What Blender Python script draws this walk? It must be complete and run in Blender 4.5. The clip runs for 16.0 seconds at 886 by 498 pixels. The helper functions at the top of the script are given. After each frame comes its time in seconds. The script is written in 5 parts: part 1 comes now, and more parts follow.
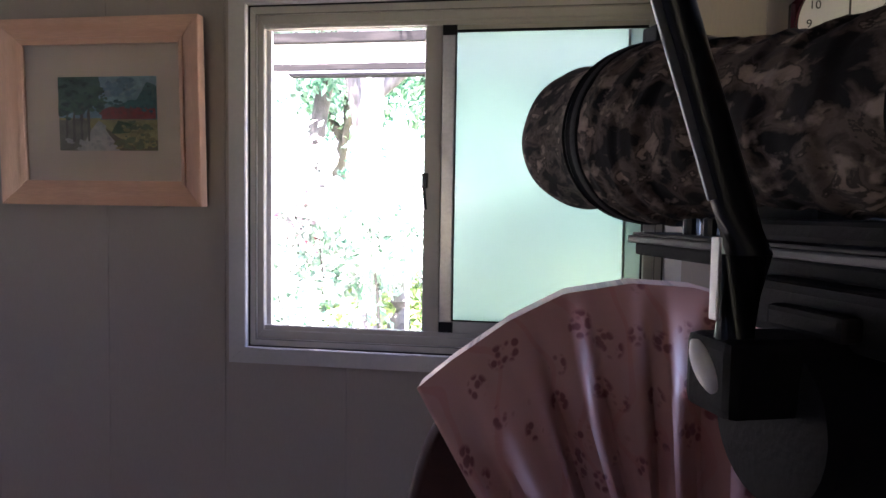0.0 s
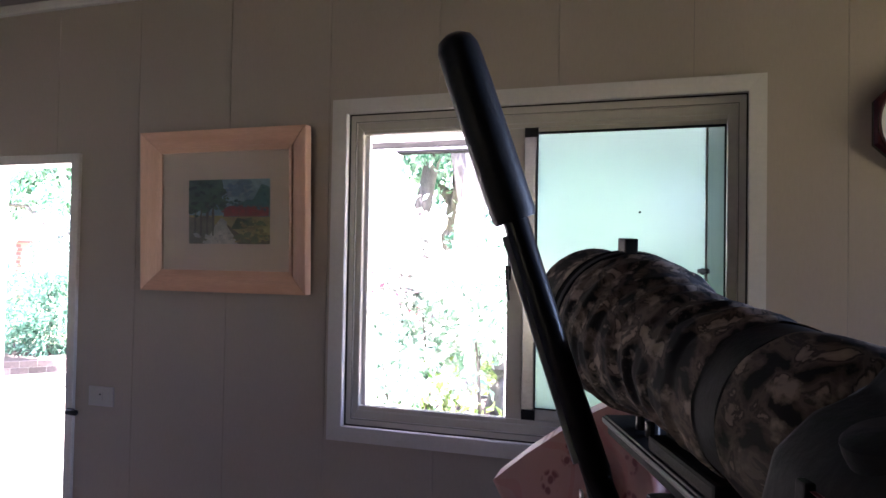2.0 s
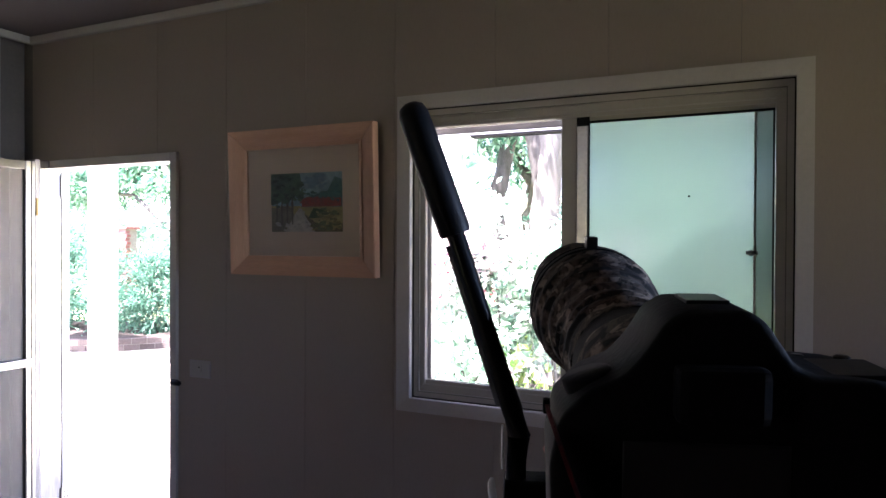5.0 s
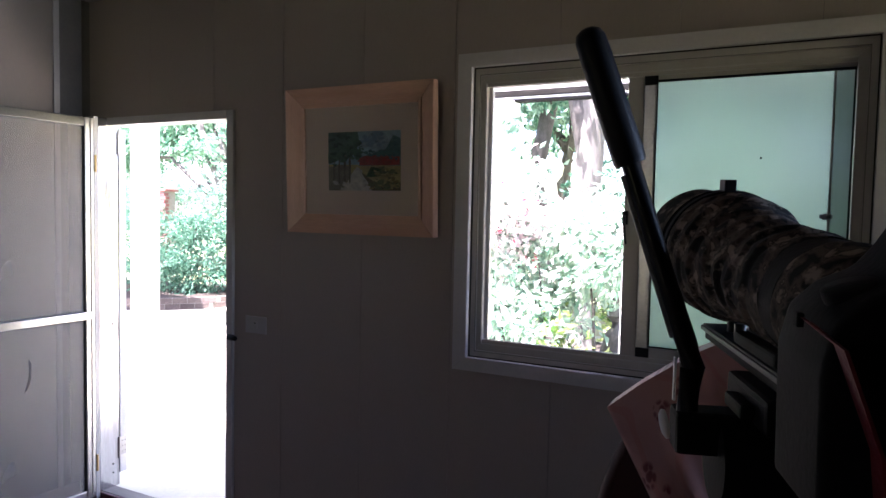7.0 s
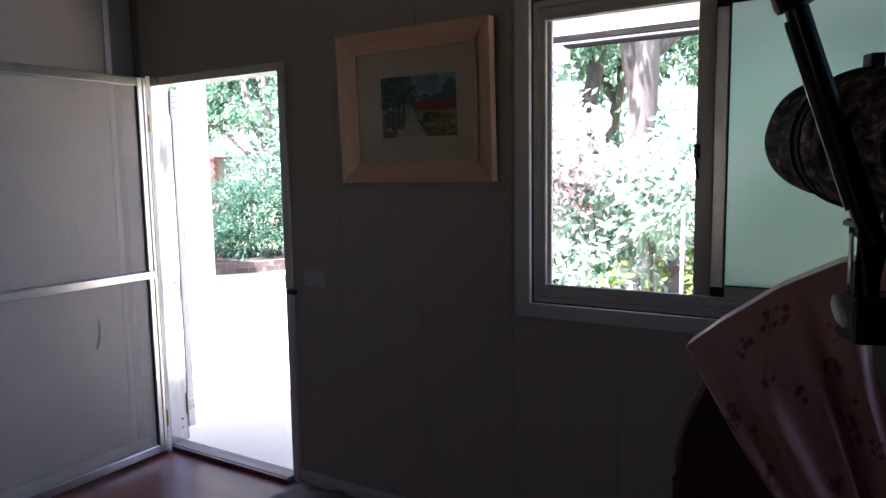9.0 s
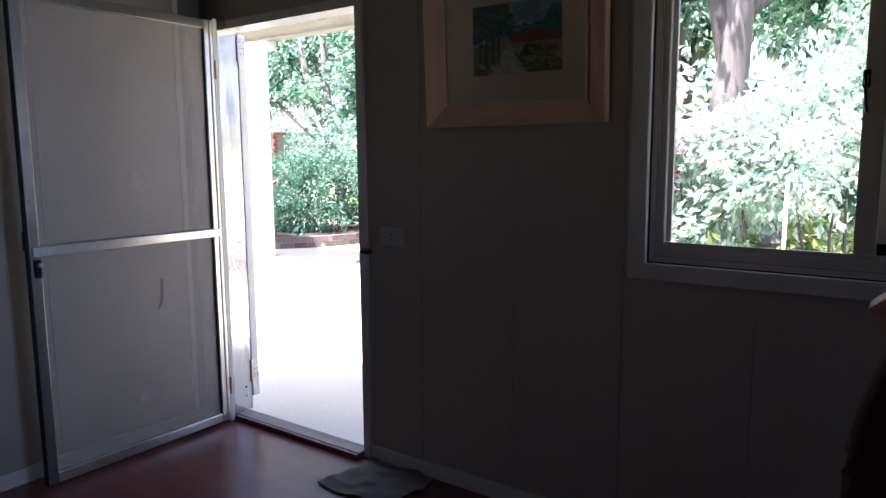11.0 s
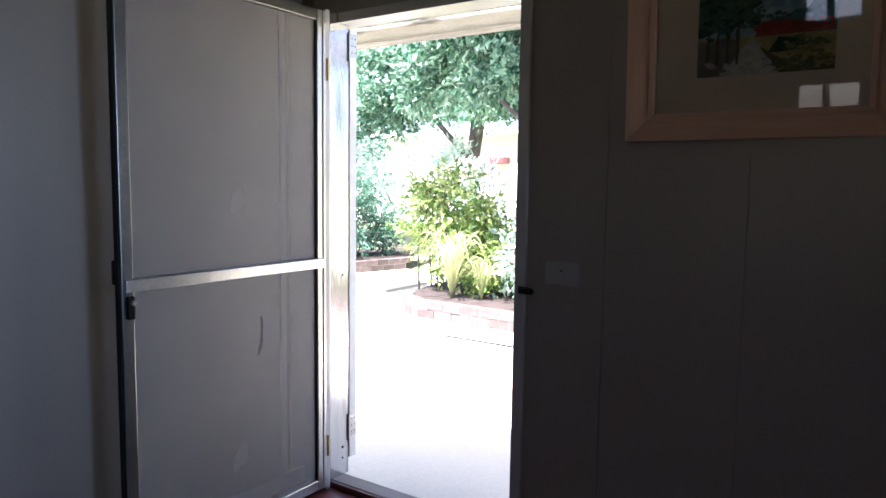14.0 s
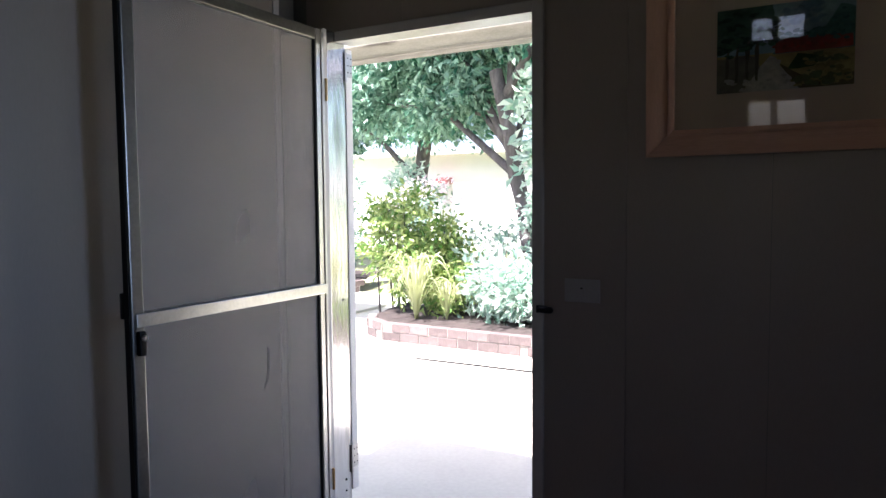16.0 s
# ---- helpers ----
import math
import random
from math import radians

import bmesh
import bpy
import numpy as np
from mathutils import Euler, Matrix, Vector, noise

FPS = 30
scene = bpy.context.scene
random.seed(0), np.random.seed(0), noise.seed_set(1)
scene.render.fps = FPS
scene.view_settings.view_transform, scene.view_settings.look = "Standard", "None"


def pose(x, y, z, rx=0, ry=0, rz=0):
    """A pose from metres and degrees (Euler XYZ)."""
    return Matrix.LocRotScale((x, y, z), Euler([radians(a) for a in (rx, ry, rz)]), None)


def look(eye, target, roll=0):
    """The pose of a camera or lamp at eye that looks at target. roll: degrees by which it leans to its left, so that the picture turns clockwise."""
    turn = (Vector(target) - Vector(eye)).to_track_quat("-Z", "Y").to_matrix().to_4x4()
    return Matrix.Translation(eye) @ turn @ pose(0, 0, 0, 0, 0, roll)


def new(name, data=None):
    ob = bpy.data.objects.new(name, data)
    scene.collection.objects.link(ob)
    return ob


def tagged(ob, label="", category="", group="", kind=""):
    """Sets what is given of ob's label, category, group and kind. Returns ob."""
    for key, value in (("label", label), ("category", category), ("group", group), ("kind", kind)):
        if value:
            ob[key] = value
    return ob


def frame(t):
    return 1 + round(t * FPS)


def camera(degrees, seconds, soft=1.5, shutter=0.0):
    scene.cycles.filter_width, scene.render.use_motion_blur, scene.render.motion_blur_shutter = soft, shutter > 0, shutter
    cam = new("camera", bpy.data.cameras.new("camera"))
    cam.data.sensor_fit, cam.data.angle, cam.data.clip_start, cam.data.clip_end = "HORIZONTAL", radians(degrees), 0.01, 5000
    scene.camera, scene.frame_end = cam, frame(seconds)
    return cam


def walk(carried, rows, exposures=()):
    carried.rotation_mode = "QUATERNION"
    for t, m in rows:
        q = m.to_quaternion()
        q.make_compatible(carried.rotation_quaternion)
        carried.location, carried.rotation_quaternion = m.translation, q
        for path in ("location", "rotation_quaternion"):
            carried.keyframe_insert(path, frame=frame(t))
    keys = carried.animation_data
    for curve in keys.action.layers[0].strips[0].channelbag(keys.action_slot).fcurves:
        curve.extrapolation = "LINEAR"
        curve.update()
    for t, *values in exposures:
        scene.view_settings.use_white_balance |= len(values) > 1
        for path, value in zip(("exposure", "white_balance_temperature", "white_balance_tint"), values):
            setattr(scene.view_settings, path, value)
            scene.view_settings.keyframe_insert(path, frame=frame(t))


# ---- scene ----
cam = camera(65.6, 16.0)
EXPOSURES = [(0.0, 4.85, 6250, 36), (1.7, 4.85, 6250, 37), (2.5, 4.5, 6250, 34), (3.2, 4.22, 6250, 32), (4.0, 4.2, 6250, 32), (6.5, 3.65, 6250, 30), (7.5, 3.6, 6250, 30), (10.5, 2.85, 6200, 29), (11.5, 2.86, 6200, 28), (12.5, 3.45, 6200, 27), (13.5, 3.25, 6200, 26), (16.0, 2.68, 6200, 25)]
PATH = [
    (0, (0.755, 0.574, 1.505), (0.449, 2.548, 1.391), 0.9),
    (0.5, (0.741, 0.589, 1.517), (0.38, 2.555, 1.44), -0.7),
    (1, (0.789, 0.546, 1.55), (0.272, 2.478, 1.526), 0.1),
    (1.5, (0.867, 0.505, 1.594), (0.347, 2.436, 1.612), 1.4),
    (2, (0.874, 0.472, 1.627), (0.25, 2.372, 1.671), 1.0),
    (2.5, (0.872, 0.455, 1.644), (0.257, 2.357, 1.704), -0.3),
    (3, (0.961, 0.418, 1.644), (0.237, 2.281, 1.717), 1.1),
    (3.5, (1.011, 0.417, 1.644), (0.265, 2.273, 1.679), 0.7),
    (4, (1.029, 0.402, 1.645), (0.233, 2.237, 1.645), 0.7),
    (4.2, (1.029, 0.389, 1.651), (0.216, 2.216, 1.654), 0.7),
    (6.3, (0.96, 0.315, 1.628), (0.051, 2.094, 1.527), 0.4),
    (6.5, (0.94, 0.312, 1.624), (0.018, 2.084, 1.513), 0.7),
    (7, (0.915, 0.296, 1.612), (-0.008, 2.066, 1.501), 1.2),
    (7.5, (0.899, 0.3, 1.602), (-0.029, 2.062, 1.408), 0.9),
    (8, (0.879, 0.313, 1.593), (-0.077, 2.055, 1.363), 0.5),
    (8.2, (0.867, 0.313, 1.589), (-0.108, 2.041, 1.339), 0.0),
    (10.3, (0.73, 0.427, 1.437), (-0.409, 2.06, 1.241), 0.3),
    (10.5, (0.696, 0.457, 1.424), (-0.468, 2.064, 1.175), 0.4),
    (11, (0.524, 0.499, 1.386), (-0.631, 2.111, 1.122), -0.4),
    (11.5, (0.308, 0.549, 1.391), (-0.86, 2.146, 1.097), -0.1),
    (12, (0.144, 0.618, 1.388), (-1.115, 2.153, 1.149), -0.5),
    (12.5, (0.015, 0.669, 1.39), (-1.23, 2.221, 1.191), 1.3),
    (13, (-0.111, 0.608, 1.385), (-1.263, 2.226, 1.152), 1.1),
    (13.5, (-0.24, 0.512, 1.365), (-1.359, 2.154, 1.134), 1.7),
    (14, (-0.374, 0.547, 1.358), (-1.493, 2.193, 1.169), 0.8),
    (14.5, (-0.472, 0.572, 1.364), (-1.519, 2.265, 1.174), 1.3),
    (15, (-0.587, 0.533, 1.378), (-1.545, 2.279, 1.188), -0.2),
    (15.5, (-0.654, 0.481, 1.37), (-1.566, 2.253, 1.204), -0.5),
    (16, (-0.646, 0.439, 1.355), (-1.611, 2.186, 1.226), -0.5),
]
walk(cam, [(t, look(eye, target, roll)) for t, eye, target, roll in PATH], EXPOSURES)

# ---- world, sun, large lights ----
SUN_UP, SUN_SIDE = 71.0, 12.0
world = bpy.data.worlds.new("sky")
scene.world = world
world.use_nodes = True
wn = world.node_tree
sky = wn.nodes.new("ShaderNodeTexSky")
sky.sky_type = "NISHITA"
sky.sun_disc = False
sky.sun_elevation = radians(SUN_UP)
sky.sun_rotation = radians(180 + SUN_SIDE)
sky.air_density, sky.dust_density, sky.ozone_density = 0.8, 3.0, 0.6
wn.links.new(sky.outputs[0], wn.nodes["Background"].inputs[0])
wn.nodes["Background"].inputs[1].default_value = 0.1

sun = new("sun", bpy.data.lights.new("sun", "SUN"))
sun.data.energy, sun.data.angle, sun.data.color = 4.2, radians(0.5), (1.0, 0.96, 0.9)
away = Vector((-math.sin(radians(SUN_SIDE)) * math.cos(radians(SUN_UP)), -math.cos(radians(SUN_SIDE)) * math.cos(radians(SUN_UP)), math.sin(radians(SUN_UP))))
sun.matrix_world = look(away * 40, (0, 0, 0))


def window_light(name, eye, target, wide, high, watts, colour):
    lamp = new(name, bpy.data.lights.new(name, "AREA"))
    lamp.data.shape, lamp.data.size, lamp.data.size_y = "RECTANGLE", wide, high
    lamp.data.energy, lamp.data.color = watts, colour
    lamp.matrix_world = look(eye, target)
    return lamp


# daylight standing in the openings of the south wall, behind the walker
window_light("south_window_daylight", (-1.04, -2.03, 1.42), (-1.04, 0, 1.42), 0.50, 1.04, 0.02, (0.82, 0.9, 1.0))
window_light("fanlight_daylight", (-1.04, -2.03, 2.575), (-1.04, 0, 2.575), 0.46, 0.24, 0.006, (0.75, 0.87, 1.0))
# added bluish fill from the unseen east side, narrowed onto the west wall
window_light("west_wall_fill", (3.23, 2.15, 1.6), (-2.6, 0.5, 1.4), 0.9, 0.96, 1.0, (0.45, 0.7, 1.0)).data.spread = radians(52)

# ---- materials ----


def material(name, colour, rough=0.6, metal=0.0, vary=0.12, scale=6.0, fine=80.0, bump=0.15, stain=None, stain_at=(0.55, 0.75), stretch=(1, 1, 1), spec=0.5, each=0.0, coat=0.0):
    """A surface with grain, larger stains and fine relief."""
    m = bpy.data.materials.new(name)
    m.use_nodes = True
    nt = m.node_tree
    b = nt.nodes["Principled BSDF"]
    b.inputs["Roughness"].default_value, b.inputs["Metallic"].default_value = rough, metal
    b.inputs["Specular IOR Level"].default_value = spec
    b.inputs["Coat Weight"].default_value = coat
    tc, mp = nt.nodes.new("ShaderNodeTexCoord"), nt.nodes.new("ShaderNodeMapping")
    mp.inputs["Scale"].default_value = stretch
    nt.links.new(tc.outputs["Object"], mp.inputs[0])
    big, small = nt.nodes.new("ShaderNodeTexNoise"), nt.nodes.new("ShaderNodeTexNoise")
    for n, sc in ((big, scale), (small, fine)):
        n.inputs["Scale"].default_value, n.inputs["Detail"].default_value = sc, 5.0
        nt.links.new(mp.outputs[0], n.inputs["Vector"])
    add = nt.nodes.new("ShaderNodeMath")
    add.operation = "ADD"
    nt.links.new(big.outputs[0], add.inputs[0])
    nt.links.new(small.outputs[0], add.inputs[1])
    ramp = nt.nodes.new("ShaderNodeMapRange")
    ramp.inputs[1].default_value, ramp.inputs[2].default_value = 0.6, 1.4
    ramp.inputs[3].default_value, ramp.inputs[4].default_value = 1 - vary, 1 + vary
    nt.links.new(add.outputs[0], ramp.inputs[0])
    mul = nt.nodes.new("ShaderNodeVectorMath")
    mul.operation = "SCALE"
    mul.inputs[0].default_value = colour
    nt.links.new(ramp.outputs[0], mul.inputs["Scale"])
    out = mul.outputs[0]
    if each:
        info, er = nt.nodes.new("ShaderNodeObjectInfo"), nt.nodes.new("ShaderNodeMapRange")
        er.inputs[3].default_value, er.inputs[4].default_value = 1 - each, 1 + each
        nt.links.new(info.outputs["Random"], er.inputs[0])
        mul2 = nt.nodes.new("ShaderNodeVectorMath")
        mul2.operation = "SCALE"
        nt.links.new(out, mul2.inputs[0])
        nt.links.new(er.outputs[0], mul2.inputs["Scale"])
        out = mul2.outputs[0]
    if stain:
        sn, sr, mix = nt.nodes.new("ShaderNodeTexNoise"), nt.nodes.new("ShaderNodeMapRange"), nt.nodes.new("ShaderNodeMix")
        sn.inputs["Scale"].default_value, sn.inputs["Detail"].default_value = scale * 0.45, 8.0
        nt.links.new(mp.outputs[0], sn.inputs["Vector"])
        sr.inputs[1].default_value, sr.inputs[2].default_value = stain_at
        nt.links.new(sn.outputs[0], sr.inputs[0])
        mix.data_type = "RGBA"
        mix.inputs["B"].default_value = (*stain, 1)
        nt.links.new(sr.outputs[0], mix.inputs["Factor"])
        nt.links.new(out, mix.inputs["A"])
        out = mix.outputs["Result"]
    nt.links.new(out, b.inputs["Base Color"])
    if bump:
        bp = nt.nodes.new("ShaderNodeBump")
        bp.inputs["Strength"].default_value, bp.inputs["Distance"].default_value = bump, 0.003
        nt.links.new(small.outputs[0], bp.inputs["Height"])
        nt.links.new(bp.outputs[0], b.inputs["Normal"])
    return m


def leaf_material(name, colour, other, glow=0.35):
    """Leaves: each its own shade, light passing through them."""
    m = bpy.data.materials.new(name)
    m.use_nodes = True
    nt = m.node_tree
    b = nt.nodes["Principled BSDF"]
    geo, mix = nt.nodes.new("ShaderNodeNewGeometry"), nt.nodes.new("ShaderNodeMix")
    mix.data_type = "RGBA"
    mix.inputs["A"].default_value, mix.inputs["B"].default_value = (*colour, 1), (*other, 1)
    nt.links.new(geo.outputs["Random Per Island"], mix.inputs["Factor"])
    nt.links.new(mix.outputs["Result"], b.inputs["Base Color"])
    b.inputs["Roughness"].default_value = 0.38
    tr, ms = nt.nodes.new("ShaderNodeBsdfTranslucent"), nt.nodes.new("ShaderNodeMixShader")
    nt.links.new(mix.outputs["Result"], tr.inputs[0])
    ms.inputs[0].default_value = glow
    nt.links.new(b.outputs[0], ms.inputs[1])
    nt.links.new(tr.outputs[0], ms.inputs[2])
    nt.links.new(ms.outputs[0], nt.nodes["Material Output"].inputs[0])
    return m


def clear_glass(name, tint=(0.96, 0.98, 0.97), ior=1.5):
    m = bpy.data.materials.new(name)
    m.use_nodes = True
    nt = m.node_tree
    nt.nodes.remove(nt.nodes["Principled BSDF"])
    fr, gl, tp, ms = (nt.nodes.new("ShaderNode" + k) for k in ("Fresnel", "BsdfGlossy", "BsdfTransparent", "MixShader"))
    fr.inputs[0].default_value = ior
    gl.inputs["Roughness"].default_value = 0.02
    tp.inputs[0].default_value = (*tint, 1)
    for a, bb in ((fr.outputs[0], ms.inputs[0]), (tp.outputs[0], ms.inputs[1]), (gl.outputs[0], ms.inputs[2]), (ms.outputs[0], nt.nodes["Material Output"].inputs[0])):
        nt.links.new(a, bb)
    return m


def frosted_glass(name, tint):
    m = bpy.data.materials.new(name)
    m.use_nodes = True
    nt = m.node_tree
    b = nt.nodes["Principled BSDF"]
    b.inputs["Base Color"].default_value = (*tint, 1)
    b.inputs["Roughness"].default_value = 0.35
    tr, ms, ns = nt.nodes.new("ShaderNodeBsdfTranslucent"), nt.nodes.new("ShaderNodeMixShader"), nt.nodes.new("ShaderNodeTexNoise")
    ns.inputs["Scale"].default_value = 500
    tr.inputs[0].default_value = (*tint, 1)
    ms.inputs[0].default_value = 0.8
    bp = nt.nodes.new("ShaderNodeBump")
    bp.inputs["Strength"].default_value, bp.inputs["Distance"].default_value = 0.1, 0.001
    nt.links.new(ns.outputs[0], bp.inputs["Height"])
    nt.links.new(bp.outputs[0], b.inputs["Normal"])
    rough, soft = nt.nodes.new("ShaderNodeBsdfRefraction"), nt.nodes.new("ShaderNodeMixShader")
    rough.inputs["Color"].default_value = (*[c ** 0.5 for c in tint], 1)
    rough.inputs["Roughness"].default_value, rough.inputs["IOR"].default_value = 0.5, 1.12
    nt.links.new(bp.outputs[0], rough.inputs["Normal"])
    soft.inputs[0].default_value = 0.6
    nt.links.new(tr.outputs[0], soft.inputs[1])
    nt.links.new(rough.outputs[0], soft.inputs[2])
    nt.links.new(b.outputs[0], ms.inputs[1])
    nt.links.new(soft.outputs[0], ms.inputs[2])
    nt.links.new(ms.outputs[0], nt.nodes["Material Output"].inputs[0])
    return m


def screen_mesh(name, colour, cover):
    """Fine woven fly screen: part of the light goes straight through."""
    m = bpy.data.materials.new(name)
    m.use_nodes = True
    nt = m.node_tree
    b = nt.nodes["Principled BSDF"]
    b.inputs["Base Color"].default_value = (*colour, 1)
    b.inputs["Roughness"].default_value = 0.55
    tp, ms, ns, mr = (nt.nodes.new("ShaderNode" + k) for k in ("BsdfTransparent", "MixShader", "TexNoise", "MapRange"))
    ns.inputs["Scale"].default_value = 3.0
    mr.inputs[3].default_value, mr.inputs[4].default_value = cover - 0.1, cover + 0.1
    nt.links.new(ns.outputs[0], mr.inputs[0])
    nt.links.new(mr.outputs[0], ms.inputs[0])
    nt.links.new(tp.outputs[0], ms.inputs[1])
    nt.links.new(b.outputs[0], ms.inputs[2])
    nt.links.new(ms.outputs[0], nt.nodes["Material Output"].inputs[0])
    return m


def camouflage(name):
    """Printed neoprene: blotches of brown, tan and near-black with pale flecks."""
    m = bpy.data.materials.new(name)
    m.use_nodes = True
    nt = m.node_tree
    b = nt.nodes["Principled BSDF"]
    b.inputs["Roughness"].default_value = 0.85
    b.inputs["Specular IOR Level"].default_value = 0.12
    tc, mp = nt.nodes.new("ShaderNodeTexCoord"), nt.nodes.new("ShaderNodeMapping")
    mp.inputs["Scale"].default_value = (1.0, 0.5, 1.0)
    nt.links.new(tc.outputs["Object"], mp.inputs[0])
    n1, n2 = nt.nodes.new("ShaderNodeTexNoise"), nt.nodes.new("ShaderNodeTexNoise")
    n1.inputs["Scale"].default_value, n1.inputs["Detail"].default_value, n1.inputs["Distortion"].default_value = 56, 6, 0.5
    n2.inputs["Scale"].default_value, n2.inputs["Detail"].default_value = 70, 5
    for n in (n1, n2):
        nt.links.new(mp.outputs[0], n.inputs["Vector"])
    r1, r2 = nt.nodes.new("ShaderNodeValToRGB"), nt.nodes.new("ShaderNodeValToRGB")
    els = r1.color_ramp.elements
    els[0].position, els[0].color = 0.44, (0.006, 0.005, 0.005, 1)
    els[1].position, els[1].color = 0.72, (0.2, 0.155, 0.125, 1)
    for p, c in ((0.47, (0.03, 0.022, 0.018, 1)), (0.515, (0.045, 0.034, 0.028, 1)), (0.53, (0.062, 0.046, 0.038, 1)), (0.565, (0.055, 0.041, 0.033, 1)), (0.575, (0.024, 0.019, 0.016, 1)), (0.6, (0.03, 0.024, 0.02, 1)), (0.615, (0.12, 0.092, 0.075, 1))):
        e = els.new(p)
        e.color = c
    r2.color_ramp.elements[0].position, r2.color_ramp.elements[1].position = 0.58, 0.68
    mix = nt.nodes.new("ShaderNodeMix")
    mix.data_type = "RGBA"
    mix.inputs["B"].default_value = (0.15, 0.12, 0.1, 1)
    nt.links.new(n1.outputs[0], r1.inputs[0])
    nt.links.new(n2.outputs[0], r2.inputs[0])
    nt.links.new(r1.outputs[0], mix.inputs["A"])
    nt.links.new(r2.outputs[0], mix.inputs["Factor"])
    nt.links.new(mix.outputs["Result"], b.inputs["Base Color"])
    bp = nt.nodes.new("ShaderNodeBump")
    bp.inputs["Strength"].default_value, bp.inputs["Distance"].default_value = 0.35, 0.003
    nt.links.new(n1.outputs[0], bp.inputs["Height"])
    nt.links.new(bp.outputs[0], b.inputs["Normal"])
    return m


def floral(name):
    """Dusty pink cloth, printed with scattered dark red flowers and thin stems."""
    m = bpy.data.materials.new(name)
    m.use_nodes = True
    nt = m.node_tree
    b = nt.nodes["Principled BSDF"]
    b.inputs["Roughness"].default_value = 0.48
    b.inputs["Sheen Weight"].default_value = 0.05
    tc = nt.nodes.new("ShaderNodeTexCoord")
    vo, vo2, ns, wv = (nt.nodes.new("ShaderNodeTex" + k) for k in ("Voronoi", "Voronoi", "Noise", "Wave"))
    vo.inputs["Scale"].default_value, vo2.inputs["Scale"].default_value = 12.5, 50
    ns.inputs["Scale"].default_value = 60
    wv.inputs["Scale"].default_value, wv.inputs["Distortion"].default_value, wv.inputs["Detail"].default_value = 2.2, 14, 2
    for n in (vo, vo2, ns, wv):
        nt.links.new(tc.outputs["UV"], n.inputs["Vector"])

    def step(node, out, a, c):
        r = nt.nodes.new("ShaderNodeMapRange")
        r.inputs[1].default_value, r.inputs[2].default_value, r.inputs[3].default_value, r.inputs[4].default_value = a, c, 1, 0
        nt.links.new(node.outputs[out], r.inputs[0])
        return r.outputs[0]

    near1, near2, stem = step(vo, "Distance", 0.3, 0.4), step(vo2, "Distance", 0.4, 0.6), step(wv, 1, 0.03, 0.06)
    petal = nt.nodes.new("ShaderNodeMath")
    petal.operation = "MULTIPLY"
    nt.links.new(near1, petal.inputs[0])
    nt.links.new(near2, petal.inputs[1])
    out = None
    for f, c in ((stem, (0.31, 0.13, 0.108, 1)), (petal.outputs[0], (0.13, 0.028, 0.028, 1))):
        mix = nt.nodes.new("ShaderNodeMix")
        mix.data_type = "RGBA"
        mix.inputs["A"].default_value = (0.315, 0.155, 0.13, 1)
        mix.inputs["B"].default_value = c
        nt.links.new(f, mix.inputs["Factor"])
        if out:
            nt.links.new(out, mix.inputs["A"])
        out = mix.outputs["Result"]
    nt.links.new(out, b.inputs["Base Color"])
    bp = nt.nodes.new("ShaderNodeBump")
    bp.inputs["Strength"].default_value, bp.inputs["Distance"].default_value = 0.15, 0.002
    nt.links.new(ns.outputs[0], bp.inputs["Height"])
    nt.links.new(bp.outputs[0], b.inputs["Normal"])
    return m


PANEL = material("taupe_wall_panel", (0.281, 0.242, 0.21), 0.42, vary=0.05, scale=2.0, fine=140, bump=0.12, stretch=(1, 1, 0.25), stain=(0.25, 0.23, 0.21), stain_at=(0.62, 0.95))
SEAM = material("panel_seam", (0.17, 0.16, 0.148), 0.7)
# for walls out of view, invented dark so that less light bounces around
UNSEENWALL = material("dark_unseen_wall", (0.075, 0.05, 0.036), 0.6, vary=0.25, scale=3, fine=40, bump=0.2, stretch=(6, 6, 0.6))
CEIL = material("painted_ceiling_board", (0.16, 0.135, 0.13), 0.7, vary=0.06, scale=3, bump=0.2)
WHITE = material("off_white_gloss_trim", (0.47, 0.455, 0.44), 0.2, vary=0.06, scale=7, fine=60, bump=0.06)
ALU = material("beige_coated_aluminium", (0.36, 0.34, 0.305), 0.3, vary=0.05, scale=8, bump=0.05)
STEEL = material("worn_aluminium", (0.52, 0.51, 0.5), 0.3, metal=0.95, vary=0.15, scale=14, fine=90, bump=0.1, stain=(0.33, 0.31, 0.3), stain_at=(0.6, 0.8))
CHROME = material("polished_jamb_metal", (0.62, 0.62, 0.63), 0.12, metal=0.95, vary=0.15, scale=9, fine=24, bump=0.45, stain=(0.36, 0.35, 0.35), stain_at=(0.58, 0.72), stretch=(3, 3, 0.5))
BLACK = material("black_rubber", (0.006, 0.006, 0.0066), 0.5, vary=0.2, fine=150, bump=0.12, spec=0.14)
BLACKMETAL = material("black_anodised_metal", (0.005, 0.005, 0.006), 0.32, metal=0.0, spec=0.16, vary=0.2, fine=200, bump=0.06)
GREYMETAL = material("grey_machined_metal", (0.17, 0.18, 0.2), 0.42, metal=0.7, vary=0.1, fine=150, bump=0.05)
MATTBLACK = material("matt_black_coating", (0.007, 0.007, 0.0076), 0.68, vary=0.2, fine=220, bump=0.15, spec=0.08)
SWITCHWHITE = material("aged_white_plastic", (0.34, 0.33, 0.33), 0.4, vary=0.05, fine=90, bump=0.05)
PLATEGREY = material("dull_grey_plate", (0.012, 0.013, 0.016), 0.42, metal=0.0, spec=0.2, vary=0.1, fine=150, bump=0.05)
PALEGREY = material("pale_grey_finish", (0.62, 0.63, 0.66), 0.35, vary=0.05, fine=90, bump=0.05)
